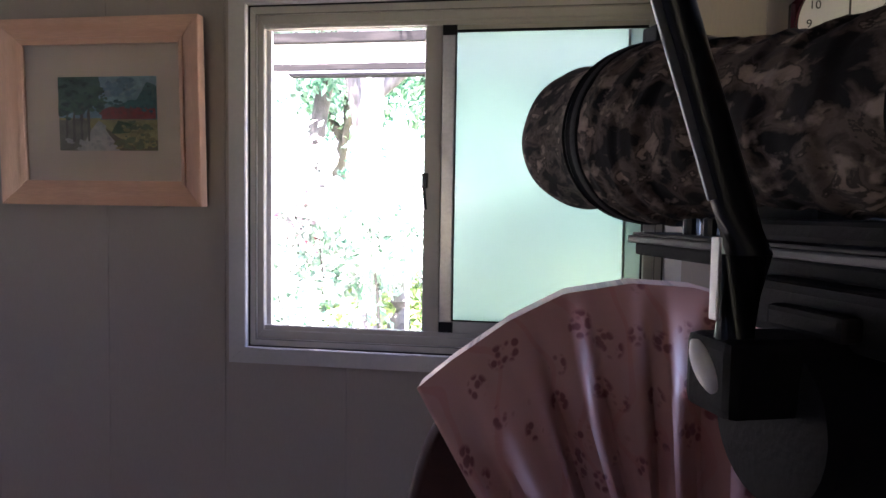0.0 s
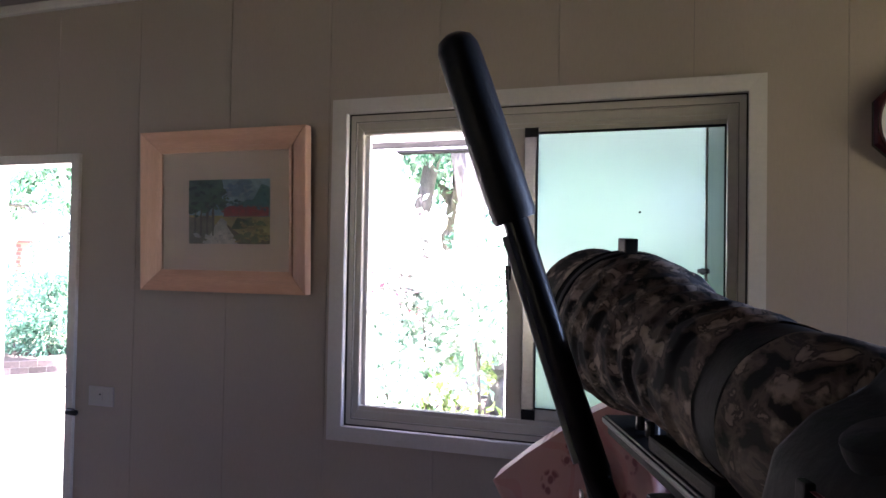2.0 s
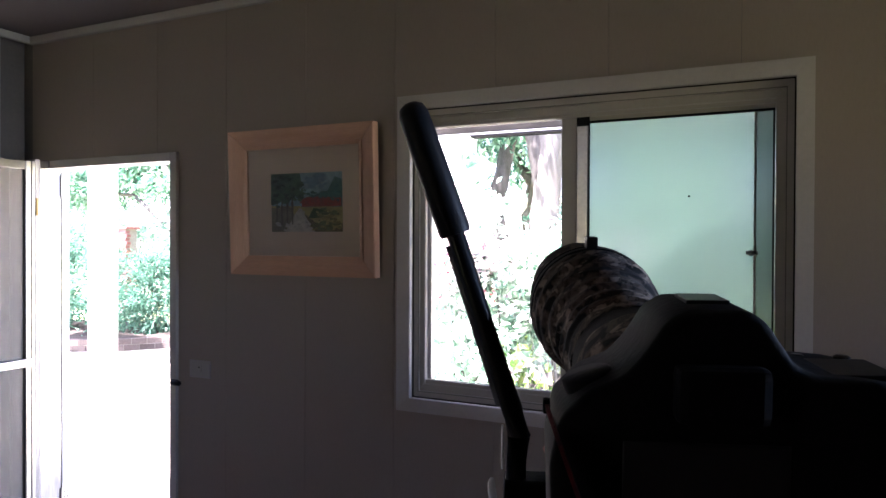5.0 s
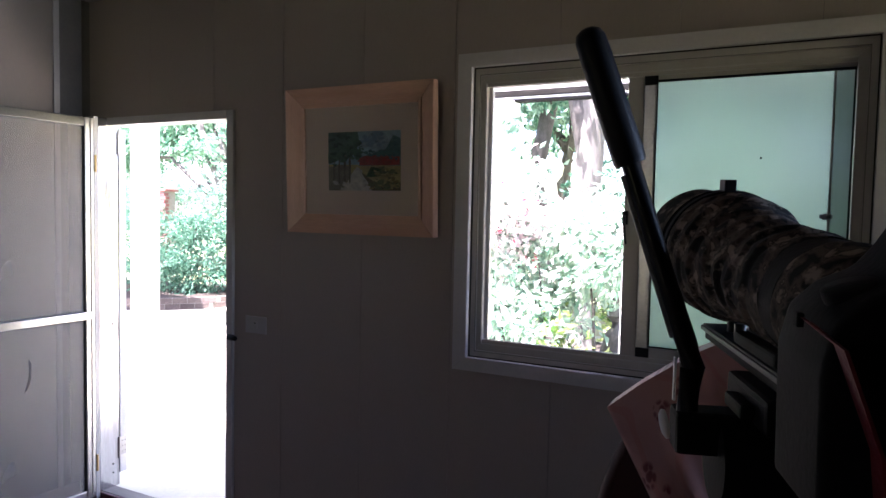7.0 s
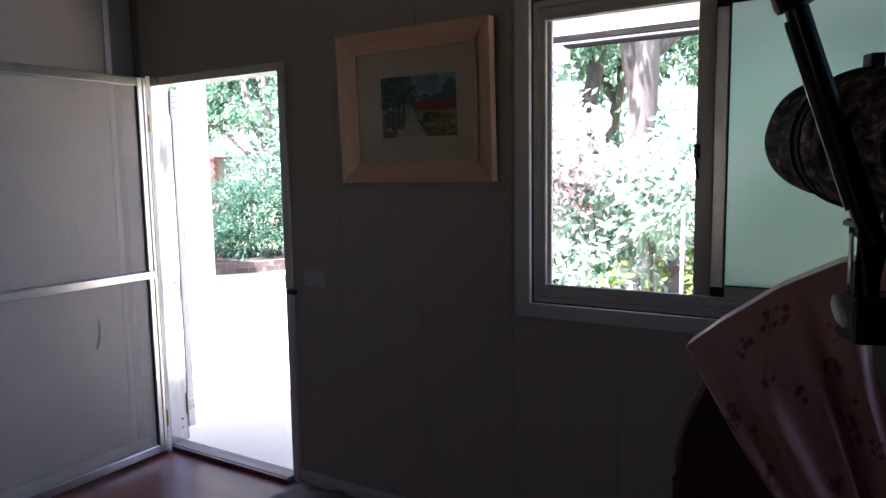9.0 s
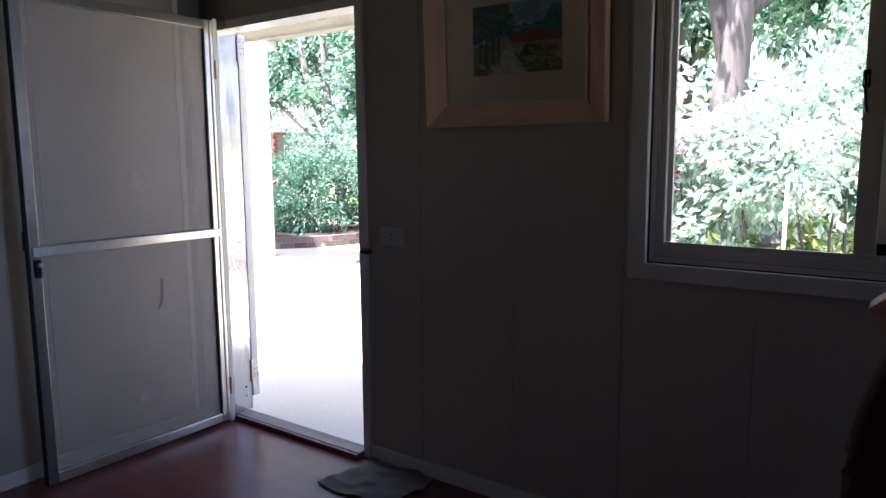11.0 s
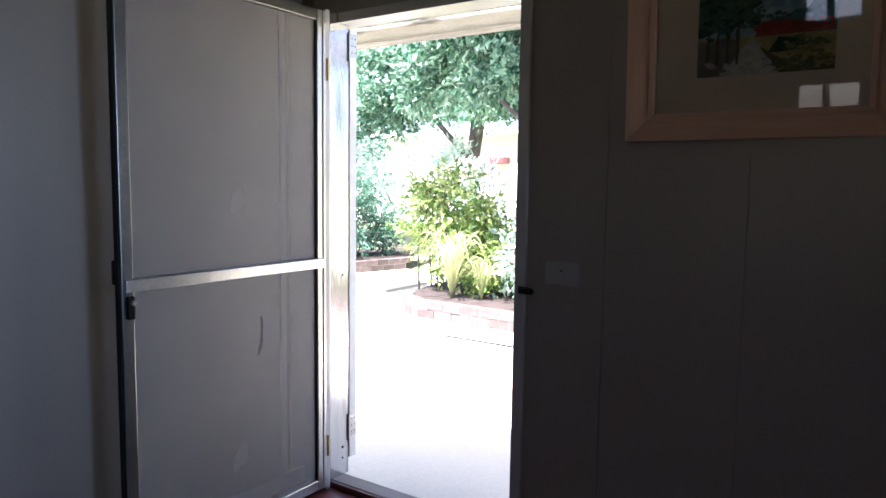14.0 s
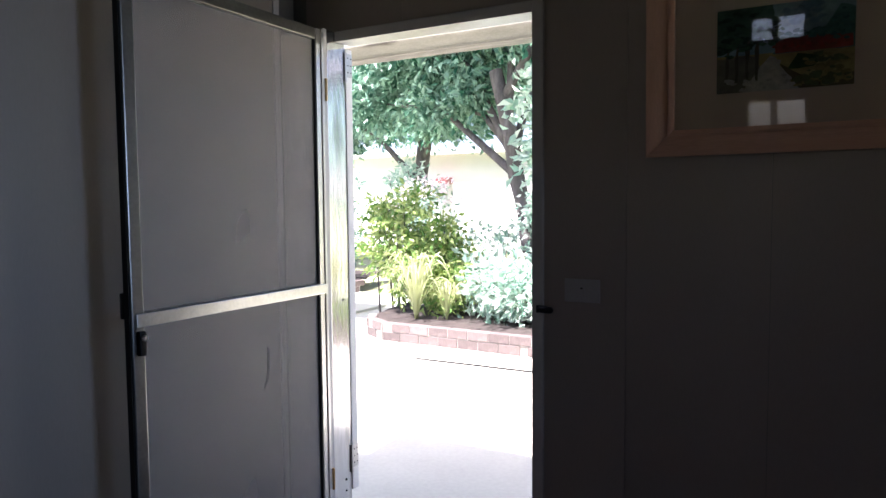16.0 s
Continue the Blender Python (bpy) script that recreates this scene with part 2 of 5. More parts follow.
RED = material("red_woven_strap", (0.11, 0.008, 0.011), 0.6, vary=0.2, fine=260, bump=0.3)
FLOOR = material("red_brown_vinyl", (0.13, 0.038, 0.03), 0.3, vary=0.3, scale=4, fine=50, bump=0.06, stretch=(1, 4, 1), stain=(0.075, 0.024, 0.02), stain_at=(0.45, 0.7))
PINE = material("pale_pine", (0.54, 0.32, 0.22), 0.35, vary=0.14, scale=5, fine=40, bump=0.08, stretch=(0.7, 6, 8), stain=(0.5, 0.28, 0.18), stain_at=(0.5, 0.75))
PINE_UP = material("pale_pine_upright", (0.54, 0.32, 0.22), 0.35, vary=0.14, scale=5, fine=40, bump=0.08, stretch=(8, 6, 0.7), stain=(0.5, 0.28, 0.18), stain_at=(0.5, 0.75))
MATBOARD = material("cream_mat_board", (0.72, 0.54, 0.45), 0.85, vary=0.03, fine=200, bump=0.08)
WOOD = material("dark_brown_chair_wood", (0.06, 0.026, 0.019), 0.42, vary=0.18, scale=5, fine=70, bump=0.12, stretch=(1, 1, 4))
DIAL = material("white_clock_dial", (0.5, 0.5, 0.51), 0.4, vary=0.02, bump=0)
INK = material("black_print", (0.015, 0.014, 0.016), 0.5, vary=0.05, bump=0)
MAROON = material("maroon_clock_case", (0.05, 0.01, 0.012), 0.25, vary=0.2, fine=60, bump=0.05)
RAG = material("grey_cotton_rag", (0.13, 0.12, 0.107), 0.9, vary=0.25, scale=12, fine=220, bump=0.6)
CONCRETE = material("pale_patio_concrete", (0.51, 0.505, 0.43), 0.85, vary=0.1, scale=1.2, fine=45, bump=0.2, stain=(0.42, 0.41, 0.35), stain_at=(0.5, 0.75))
LAWN = material("dry_lawn_soil", (0.34, 0.34, 0.2), 0.95, vary=0.3, scale=0.7, fine=30, bump=0.5, stain=(0.22, 0.25, 0.1), stain_at=(0.45, 0.6))
MULCH = material("brown_mulch", (0.036, 0.028, 0.024), 0.95, vary=0.5, scale=14, fine=90, bump=0.9)
BRICK = material("weathered_pink_brick", (0.13, 0.102, 0.096), 0.85, vary=0.25, scale=14, fine=110, bump=0.5, each=0.35, stain=(0.24, 0.19, 0.17), stain_at=(0.6, 0.8))
MORTAR = material("pale_mortar", (0.26, 0.24, 0.22), 0.9, vary=0.2, scale=20, fine=90, bump=0.4)
PALEBARK = material("pale_grey_bark", (0.17, 0.158, 0.15), 0.9, vary=0.3, scale=7, fine=40, bump=0.6, stretch=(2, 2, 0.6), stain=(0.15, 0.14, 0.13), stain_at=(0.5, 0.7))
# flaking white paint; its base is greyed to carry the beams' shade
WORNSHADED = material("flaking_shaded_beam_paint", (0.27, 0.26, 0.245), 0.7, vary=0.2, scale=4, fine=40, bump=0.4, stretch=(0.6, 3, 3), stain=(0.07, 0.063, 0.058), stain_at=(0.56, 0.64))
BARK = material("furrowed_bark", (0.085, 0.078, 0.074), 0.95, vary=0.4, scale=9, fine=40, bump=1.0, stretch=(3, 3, 0.5), stain=(0.15, 0.14, 0.135), stain_at=(0.5, 0.7))
GREYTIMBER = material("weathered_grey_timber", (0.2, 0.185, 0.17), 0.8, vary=0.2, scale=5, fine=60, bump=0.4, stretch=(0.5, 4, 4), stain=(0.32, 0.3, 0.28), stain_at=(0.5, 0.75))
# near-black tone: the shade on the window beams is put into the colour
SHADETONE = material("timber_shade_tone", (0.0125, 0.012, 0.0115), 0.85, vary=0.35, scale=5, fine=60, bump=0.4, stretch=(0.5, 4, 4), spec=0.1, stain=(0.03, 0.028, 0.026), stain_at=(0.55, 0.65))
# darkened copy of the door aluminium, imitating the dark room mirrored in it
SHADEDALU = material("shaded_dark_aluminium", (0.2, 0.195, 0.19), 0.32, metal=0.9, vary=0.15, scale=14, fine=90, bump=0.1)
PAINTED = material("white_painted_timber", (0.72, 0.71, 0.68), 0.55, vary=0.08, scale=3, fine=60, bump=0.2, stain=(0.45, 0.42, 0.38), stain_at=(0.66, 0.85))
ROUGHWALL = material("white_rendered_wall", (0.84, 0.84, 0.85), 0.85, vary=0.06, scale=1.5, bump=0.3)
TILE_RED = material("faded_red_surface", (0.27, 0.1, 0.1), 0.5, vary=0.15, scale=6)
LEAF_DARK = leaf_material("dark_tree_leaf", (0.02, 0.13, 0.075), (0.42, 0.62, 0.48), 0.44)
LEAF_TEAL = leaf_material("grey_green_leaf", (0.035, 0.13, 0.085), (0.19, 0.36, 0.27), 0.35)
LEAF_LIME = leaf_material("yellow_green_leaf", (0.07, 0.2, 0.035), (0.44, 0.52, 0.2))
LEAF_PALE = leaf_material("pale_large_leaf", (0.25, 0.44, 0.34), (0.72, 0.8, 0.72), 0.5)
LEAF_MID = leaf_material("mid_green_leaf", (0.1, 0.23, 0.17), (0.42, 0.56, 0.48), 0.4)
BLOSSOM = leaf_material("pink_white_blossom", (0.8, 0.64, 0.67), (0.88, 0.86, 0.86), 0.3)
LEAF_STRAW = leaf_material("straw_frond", (0.34, 0.4, 0.18), (0.6, 0.6, 0.36))
FLOWER = leaf_material("crimson_flower", (0.5, 0.06, 0.1), (0.6, 0.2, 0.25))
CLEAR = clear_glass("coated_picture_glass", ior=1.36)
FROST = frosted_glass("frosted_glass", (0.27, 0.352, 0.328))
FROST_EDGE = frosted_glass("frosted_glass_doubled", (0.12, 0.16, 0.15))
SCREEN = screen_mesh("grey_fly_screen", (0.385, 0.36, 0.335), 0.42)
CAMO = camouflage("camouflage_neoprene")
CLOTH = floral("floral_pink_cloth")

# ---- builders ----


def box(bm, x0, x1, y0, y1, z0, z1, bevel=0.0, m=None):
    """A box between the given planes, its edges rounded by bevel, turned by m."""
    made = bmesh.ops.create_cube(bm, size=1.0)["verts"]
    for v in made:
        v.co = Vector(((x0 + x1) / 2 + v.co.x * (x1 - x0), (y0 + y1) / 2 + v.co.y * (y1 - y0), (z0 + z1) / 2 + v.co.z * (z1 - z0)))
    if bevel:
        edges = list({e for v in made for e in v.link_edges})
        made = [v for f in bmesh.ops.bevel(bm, geom=edges, offset=bevel, segments=2, affect="EDGES", profile=0.6)["faces"] for v in f.verts] + [v for v in made if v.is_valid]
    if m is not None:
        for v in set(made):
            v.co = m @ v.co
    return bm


def part(name, bm, mat, parent=None, label="", smooth=False):
    """Links a bmesh as one mesh object under a thing or a part."""
    me = bpy.data.meshes.new(name)
    bm.normal_update()
    bm.to_mesh(me)
    bm.free()
    me.materials.append(mat)
    if smooth:
        for p in me.polygons:
            p.use_smooth = True
        me.set_sharp_from_angle(angle=radians(48))
    ob = new(name, me)
    ob.parent = parent
    if label:
        ob["label"] = label
    return ob


def slab(name, dims, mat, parent=None, label="", bevel=0.0, m=None):
    return part(name, box(bmesh.new(), *dims, bevel, m), mat, parent, label)


def thing(name, label, category, group="", kind="", at=(0, 0, 0)):
    ob = new(name)
    ob.location = at
    ob.empty_display_size = 0.05
    return tagged(ob, label, category, group, kind)


def spin(bm, profile, axis_m, steps=40, cap=True, wobble=0.0):
    """A body of revolution: profile of (distance, radius) along the local z of axis_m."""
    rings = []
    for d, r in profile:
        ring = []
        for k in range(steps):
            a = 2 * math.pi * k / steps
            rr = r * (1 + wobble * noise.noise(Vector((math.cos(a) * 2, math.sin(a) * 2, d * 40))))
            ring.append(bm.verts.new(axis_m @ Vector((rr * math.cos(a), rr * math.sin(a), d))))
        rings.append(ring)
    for lo, hi in zip(rings, rings[1:]):
        for k in range(steps):
            bm.faces.new((lo[k], lo[(k + 1) % steps], hi[(k + 1) % steps], hi[k]))
    if cap:
        bm.faces.new(rings[0][::-1])
        bm.faces.new(rings[-1])
    return bm


def tube(bm, points, radii, steps=12, flat=1.0):
    """A tapered tube through points."""
    pts = [Vector(p) for p in points]
    rings = []
    for n, p in enumerate(pts):
        way = (pts[min(n + 1, len(pts) - 1)] - pts[max(n - 1, 0)]).normalized()
        side = way.cross(Vector((0, 0, 1)))
        side = side.normalized() if side.length > 0.05 else Vector((1, 0, 0))
        up = side.cross(way).normalized()
        r = radii[n] if isinstance(radii, (list, tuple)) else radii
        rings.append([bm.verts.new(p + side * r * math.cos(2 * math.pi * k / steps) + up * flat * r * math.sin(2 * math.pi * k / steps)) for k in range(steps)])
    for lo, hi in zip(rings, rings[1:]):
        for k in range(steps):
            bm.faces.new((lo[k], lo[(k + 1) % steps], hi[(k + 1) % steps], hi[k]))
    bm.faces.new(rings[0][::-1])
    bm.faces.new(rings[-1])
    return bm


def axis_pose(origin, way):
    """A pose whose z runs along way."""
    return Matrix.Translation(origin) @ Vector(way).normalized().to_track_quat("Z", "Y").to_matrix().to_4x4()


def words(name, text, size, mat, m, parent, thick=0.0008):
    cu = bpy.data.curves.new(name, "FONT")
    cu.body, cu.size, cu.extrude, cu.align_x, cu.align_y = text, size, thick, "CENTER", "CENTER"
    tmp = new(name + "_curve", cu)
    me = bpy.data.meshes.new_from_object(tmp.evaluated_get(bpy.context.evaluated_depsgraph_get()))
    bpy.data.objects.remove(tmp)
    me.transform(m)
    me.materials.clear()
    me.materials.append(mat)
    ob = new(name, me)
    ob.parent = parent
    return ob


def leaves(name, blobs, count, size, mat, parent, seed, long=2.2, droop=0.3, kind="", hollow=0.35, clump=1.1):
    """A crown of separate folded leaves, scattered through uneven ellipsoids (x, y, z, rx, ry, rz)."""
    rng = np.random.default_rng(seed)
    vol = np.array([b[3] * b[4] * b[5] for b in blobs]) ** 0.7
    pick = rng.choice(len(blobs), count, p=vol / vol.sum())
    # twigs first: each carries a cluster of leaves, so that gaps stay between them
    twigs = max(12, count // 26)
    home = rng.integers(0, twigs, count)
    pick = pick[:twigs][home]
    b = np.array(blobs)[pick]
    way = rng.normal(size=(twigs, 3))
    way /= np.linalg.norm(way, axis=1)[:, None]
    far = (hollow + (1 - hollow) * rng.random(twigs)) ** 0.8
    lump = 1 + 0.34 * np.sin(way @ rng.normal(size=3) * 5 + np.arange(twigs)) + 0.2 * np.sin(way @ rng.normal(size=3) * 9)
    centre = b[:, :3] + (way * (far * lump)[:, None])[home] * b[:, 3:]
    spread = rng.normal(size=(count, 3)) * size * clump * (1, 1, 0.7)
    way = way[home] + spread / size * 0.4
    centre = centre + spread
    tip = way * 0.8 + rng.normal(size=(count, 3)) * 0.7
    tip[:, 2] -= droop
    tip /= np.linalg.norm(tip, axis=1)[:, None]
    side = np.cross(tip, rng.normal(size=(count, 3)))
    side /= np.linalg.norm(side, axis=1)[:, None]
    fold = np.cross(side, tip)
    s = size * (0.6 + 0.8 * rng.random(count))[:, None]
    base, end = centre - tip * s / 2, centre + tip * s / 2 - fold * s * 0.12
    mid = centre + fold * s * 0.08
    left, right = mid + side * s / (2 * long) + fold * s * 0.07, mid - side * s / (2 * long) + fold * s * 0.07
    verts = np.stack([base, right, end, left], 1).reshape(-1, 3)
    n = np.arange(count)[:, None] * 4
    faces = np.concatenate([n + (0, 1, 2), n + (0, 2, 3)], 1).reshape(-1, 3)
    me = bpy.data.meshes.new(name)
    me.from_pydata(verts.tolist(), [], faces.tolist())
    me.materials.append(mat)
    ob = new(name, me)
    ob.parent = parent
    if kind:
        ob["kind"] = kind
    return ob

# ---- the room ----
X0, X1, Y0, Y1, TOP = -2.6, 3.2, -2.0, 2.785, 2.747
FRAMED = (-2.50, -1.524, -0.2, 2.075)
WIN = (-0.262, 1.105, 1.026, 2.178)
OUT = 2.838

floor_ob = slab("floor", (X0 - 0.1, X1 + 0.1, Y0 - 0.1, OUT - 0.03, -0.12, 0.0), FLOOR)
tagged(floor_ob, "dark red-brown vinyl floor, slightly glossy and worn", "floor", kind="structure")


def wall_pieces(bm, u0, u1, holes, z0, z1, put):
    """Boxes that fill u0..u1 by z0..z1 round the holes."""
    cuts = sorted({u0, u1, *[c for h in holes for c in h[:2] if u0 < c < u1]})
    for a, b in zip(cuts, cuts[1:]):
        spans, low = [], z0
        for h in sorted((h for h in holes if h[0] <= a + 1e-6 and h[1] >= b - 1e-6), key=lambda h: h[2]):
            if h[2] > low:
                spans.append((low, h[2]))
            low = h[3]
        if low < z1:
            spans.append((low, z1))
        for lo, hi in spans:
            put(bm, a, b, lo, hi)


north = bmesh.new()
wall_pieces(north, X0 - 0.1, X1 + 0.1, [FRAMED, WIN], -0.1, TOP + 0.1, lambda bm, a, b, lo, hi: box(bm, a, b, Y1 + 0.005, OUT, lo, hi))
wall_north = part("wall_north", north, SEAM)
tagged(wall_north, "cream sandwich-panel wall with upright joints, a door and a window", "wall", kind="structure")
JOINTS = [-2.6, -2.117, -1.665, -1.229, -0.783, -0.343, 0.09, 0.516, 0.945, 1.38, 1.815, 2.25, 2.685, 3.2]
for a, b in zip(JOINTS, JOINTS[1:]):
    bm = bmesh.new()
    wall_pieces(bm, a + 0.001, b - 0.001, [FRAMED, WIN], 0.0, TOP, lambda bm, a, b, lo, hi: box(bm, a, b, Y1, Y1 + 0.005, lo, hi))
    part("panel", bm, PANEL, wall_north)

bm = box(bmesh.new(), X0 - 0.1, X0 - 0.005, Y0, 2.592, -0.1, TOP + 0.1)
box(bm, X0 - 0.1, X0 - 0.075, 2.592, Y1 + 0.005, -0.1, TOP + 0.1)
west = part("wall_west", bm, SEAM)
tagged(west, "pale panelled side wall behind the open screen door", "wall", kind="structure")
WEST_JOINTS = [-2.0, -1.35, -0.7, -0.05, 0.6, 1.25, 1.9, 2.592]
for a, b in zip(WEST_JOINTS, WEST_JOINTS[1:]):
    slab("panel", (X0 - 0.005, X0, a + 0.001, b - 0.001, 0.0, TOP), PANEL, west)
# corner shade painted in: this strip is darker than the other panels
slab("corner_shade_panel", (X0 - 0.075, X0 - 0.07, 2.593, Y1, 0.0, TOP), SEAM, west, "set-back corner strip, the corner's shade painted in dark grey")
slab("corner_batten", (X0, X0 + 0.008, 2.575, 2.607, 0.0, TOP), WHITE, west, "narrow white cover strip", 0.002)

SOUTH_HOLES = [(-1.3, -0.78, 0.9, 1.95), (-1.28, -0.8, 2.45, 2.7)]
bm = bmesh.new()
wall_pieces(bm, X0, X1, SOUTH_HOLES, -0.1, TOP + 0.1, lambda bm, a, b, lo, hi: box(bm, a, b, Y0 - 0.1, Y0, lo, hi))
tagged(part("wall_south", bm, UNSEENWALL), "unseen wall with a small window, made dark to cut bounced light", "wall", kind="structure")
# unseen wall; its opening only houses the added fill lamp
bm = bmesh.new()
wall_pieces(bm, Y0, OUT, [(1.6, 2.6, 1.1, 2.1)], -0.1, TOP + 0.1, lambda bm, a, b, lo, hi: box(bm, X1, X1 + 0.1, a, b, lo, hi))
tagged(part("wall_east", bm, UNSEENWALL), "unseen dark wall with an opening added for the fill lamp", "wall", kind="structure")
tagged(slab("ceiling", (X0 - 0.2, X1 + 0.2, Y0 - 0.2, OUT, TOP, TOP + 0.12), CEIL), "flat painted ceiling", "ceiling", kind="structure")
tagged(slab("roof", (X0 - 0.5, X1 + 0.5, Y0 - 0.6, 2.95, TOP + 0.12, TOP + 0.26), PAINTED), "flat roof with a short eave", "roof", kind="structure")
bm = bmesh.new()
box(bm, X0, X1, Y1 - 0.035, Y1, TOP - 0.04, TOP, 0.008)
box(bm, X0, X0 + 0.035, Y0, Y1 - 0.035, TOP - 0.04, TOP, 0.008)
tagged(part("cornice", bm, WHITE), "pale cornice strip under the ceiling", "cornice", kind="structure")
bm = bmesh.new()
box(bm, -1.52, X1, Y1 - 0.012, Y1, 0.0, 0.07, 0.004)
box(bm, X0, X0 + 0.012, Y0, Y1 - 0.06, 0.0, 0.07, 0.004)
tagged(part("baseboard", bm, WHITE), "low pale skirting board", "baseboard", kind="structure")

# small windows behind the walker, seen in the picture's glass
south_window = thing("window_2", "small white-framed window of two panes", "window", kind="structure")
for x0, x1, z0, z1 in SOUTH_HOLES:
    xm = (x0 + x1) / 2 - 0.02
    for d in ((x0, x0 + 0.03, z0, z1), (x1 - 0.03, x1, z0, z1), (x0 + 0.03, x1 - 0.03, z0, z0 + 0.03), (x0 + 0.03, x1 - 0.03, z1 - 0.03, z1), (xm - 0.03, xm + 0.03, z0 + 0.03, z1 - 0.03), (x0 + 0.03, xm - 0.03, z1 - 0.14, z1 - 0.125)):
        slab("window_frame", (d[0], d[1], Y0 - 0.02, Y0 + 0.01, d[2], d[3]), WHITE, south_window, bevel=0.003)

# ---- sliding window ----
window_1 = thing("window_1", "beige aluminium sliding window, one clear side and one frosted pane", "window", kind="structure")
T = (-0.323, 1.157, 0.972, 2.232)


def mitred(name, outer, inner, y0, y1, mat, parent, lift=0.0):
    """Four mitred boards round an opening; the inner edge may stand back by lift."""
    ox0, ox1, oz0, oz1 = outer
    ix0, ix1, iz0, iz1 = inner
    oc = [(ox0, oz0), (ox1, oz0), (ox1, oz1), (ox0, oz1)]
    ic = [(ix0, iz0), (ix1, iz0), (ix1, iz1), (ix0, iz1)]
    for k in range(4):
        j = (k + 1) % 4
        bm = bmesh.new()
        front = [bm.verts.new((x, y, z)) for (x, z), y in ((oc[k], y0), (oc[j], y0), (ic[j], y0 + lift), (ic[k], y0 + lift))]
        back = [bm.verts.new((x, y1, z)) for x, z in (oc[k], oc[j], ic[j], ic[k])]
        bm.faces.new(front)
        bm.faces.new(back[::-1])
        for a in range(4):
            bm.faces.new((front[(a + 1) % 4], front[a], back[a], back[(a + 1) % 4]))
        bmesh.ops.recalc_face_normals(bm, faces=bm.faces)
        bmesh.ops.bevel(bm, geom=[e for e in bm.edges if all(abs(v.co.y - y1) > 1e-6 for v in e.verts)], offset=0.0025, segments=2, affect="EDGES")
        part(name, bm, mat[k % 2] if isinstance(mat, tuple) else mat, parent)


mitred("architrave", T, (WIN[0], WIN[1], WIN[2], WIN[3]), Y1 - 0.018, Y1 + 0.0, WHITE, window_1)
for d in ((WIN[0], WIN[1], WIN[2], WIN[2] + 0.004), (WIN[0], WIN[1], WIN[3] - 0.004, WIN[3]), (WIN[0], WIN[0] + 0.004, WIN[2] + 0.004, WIN[3] - 0.004), (WIN[1] - 0.004, WIN[1], WIN[2] + 0.004, WIN[3] - 0.004)):
    slab("frame_gap", (d[0], d[1], 2.792, 2.7995, d[2], d[3]), BLACK, window_1)
STEP = (-0.236, 1.078, 1.052, 2.148)
mitred("outer_frame", (WIN[0], WIN[1], WIN[2], WIN[3]), STEP, 2.797, 2.885, ALU, window_1)
mitred("inner_frame", STEP, (-0.212, 1.048, 1.082, 2.118), 2.806, 2.884, ALU, window_1)
mitred("frame_groove", (STEP[0] - 0.003, STEP[1] + 0.003, STEP[2] - 0.003, STEP[3] + 0.003), STEP, 2.7962, 2.7968, SEAM, window_1)
# thin track lips on the frame
for d in ((-0.212, 1.048, 2.812, 2.818, 1.082, 1.098), (-0.212, 1.048, 2.850, 2.856, 1.082, 1.094), (-0.212, 1.048, 2.812, 2.818, 2.104, 2.118), (-0.212, 1.048, 2.850, 2.856, 2.106, 2.118)):
    slab("track", d, ALU, window_1, bevel=0.001)
for d in ((-0.212, -0.196, 2.83, 2.845, 1.098, 2.104), (-0.196, 0.336, 2.866, 2.88, 1.082, 1.088)):
    slab("track_lip", d, WHITE, window_1, bevel=0.001)
slab("sash_stile", (0.336, 0.394, 2.83, 2.862, 1.094, 2.106), ALU, window_1, "cream sash stile beside the clear opening", 0.004)
sash = slab("meeting_stile", (0.395, 0.438, 2.822, 2.846, 1.098, 2.104), STEEL, window_1, "greyer stile of the frosted sash", 0.004)
for z0, z1 in ((1.095, 1.132), (2.072, 2.107)):
    slab("corner_block", (0.396, 0.443, 2.815, 2.8215, z0, z1), BLACK, window_1, "black plastic corner block", 0.002)
slab("sash_rail", (0.438, 1.048, 2.824, 2.862, 2.09, 2.1175), ALU, window_1, bevel=0.002)
slab("sash_rail", (0.438, 1.048, 2.824, 2.862, 1.0825, 1.135), ALU, window_1, bevel=0.003)
slab("gasket", (0.438, 0.442, 2.823, 2.830, 1.135, 2.09), BLACK, window_1)
slab("gasket", (0.442, 1.046, 2.823, 2.830, 1.135, 1.139), BLACK, window_1)
slab("gasket", (0.442, 1.046, 2.823, 2.830, 2.082, 2.09), BLACK, window_1)
slab("frosted_pane", (0.4385, 0.985, 2.834, 2.838, 1.1355, 2.0898), FROST, window_1, "pale teal frosted glass")
slab("pane_edge", (0.985, 0.992, 2.829, 2.840, 1.1355, 2.0898), STEEL, window_1)
slab("overlap_pane", (0.992, 1.0475, 2.834, 2.838, 1.1355, 2.0898), FROST_EDGE, window_1, "darker strip of doubled frosted glass")
slab("gasket", (1.040, 1.046, 2.823, 2.83, 1.139, 2.082), BLACK, window_1)
latch = slab("latch", (0.332, 0.352, 2.818, 2.83, 1.575, 1.625), BLACKMETAL, window_1, "small dark lever latch", 0.003)
bm = bmesh.new()
tube(bm, [(0.342, 2.816, 1.61), (0.341, 2.812, 1.58), (0.344, 2.812, 1.54), (0.348, 2.816, 1.505)], [0.007, 0.006, 0.005, 0.004], 8)
part("latch_lever", bm, BLACKMETAL, latch, smooth=True)
catch = slab("catch", (0.962, 1.0, 2.822, 2.829, 1.612, 1.626), GREYMETAL, window_1, "small grey pull catch", 0.003)
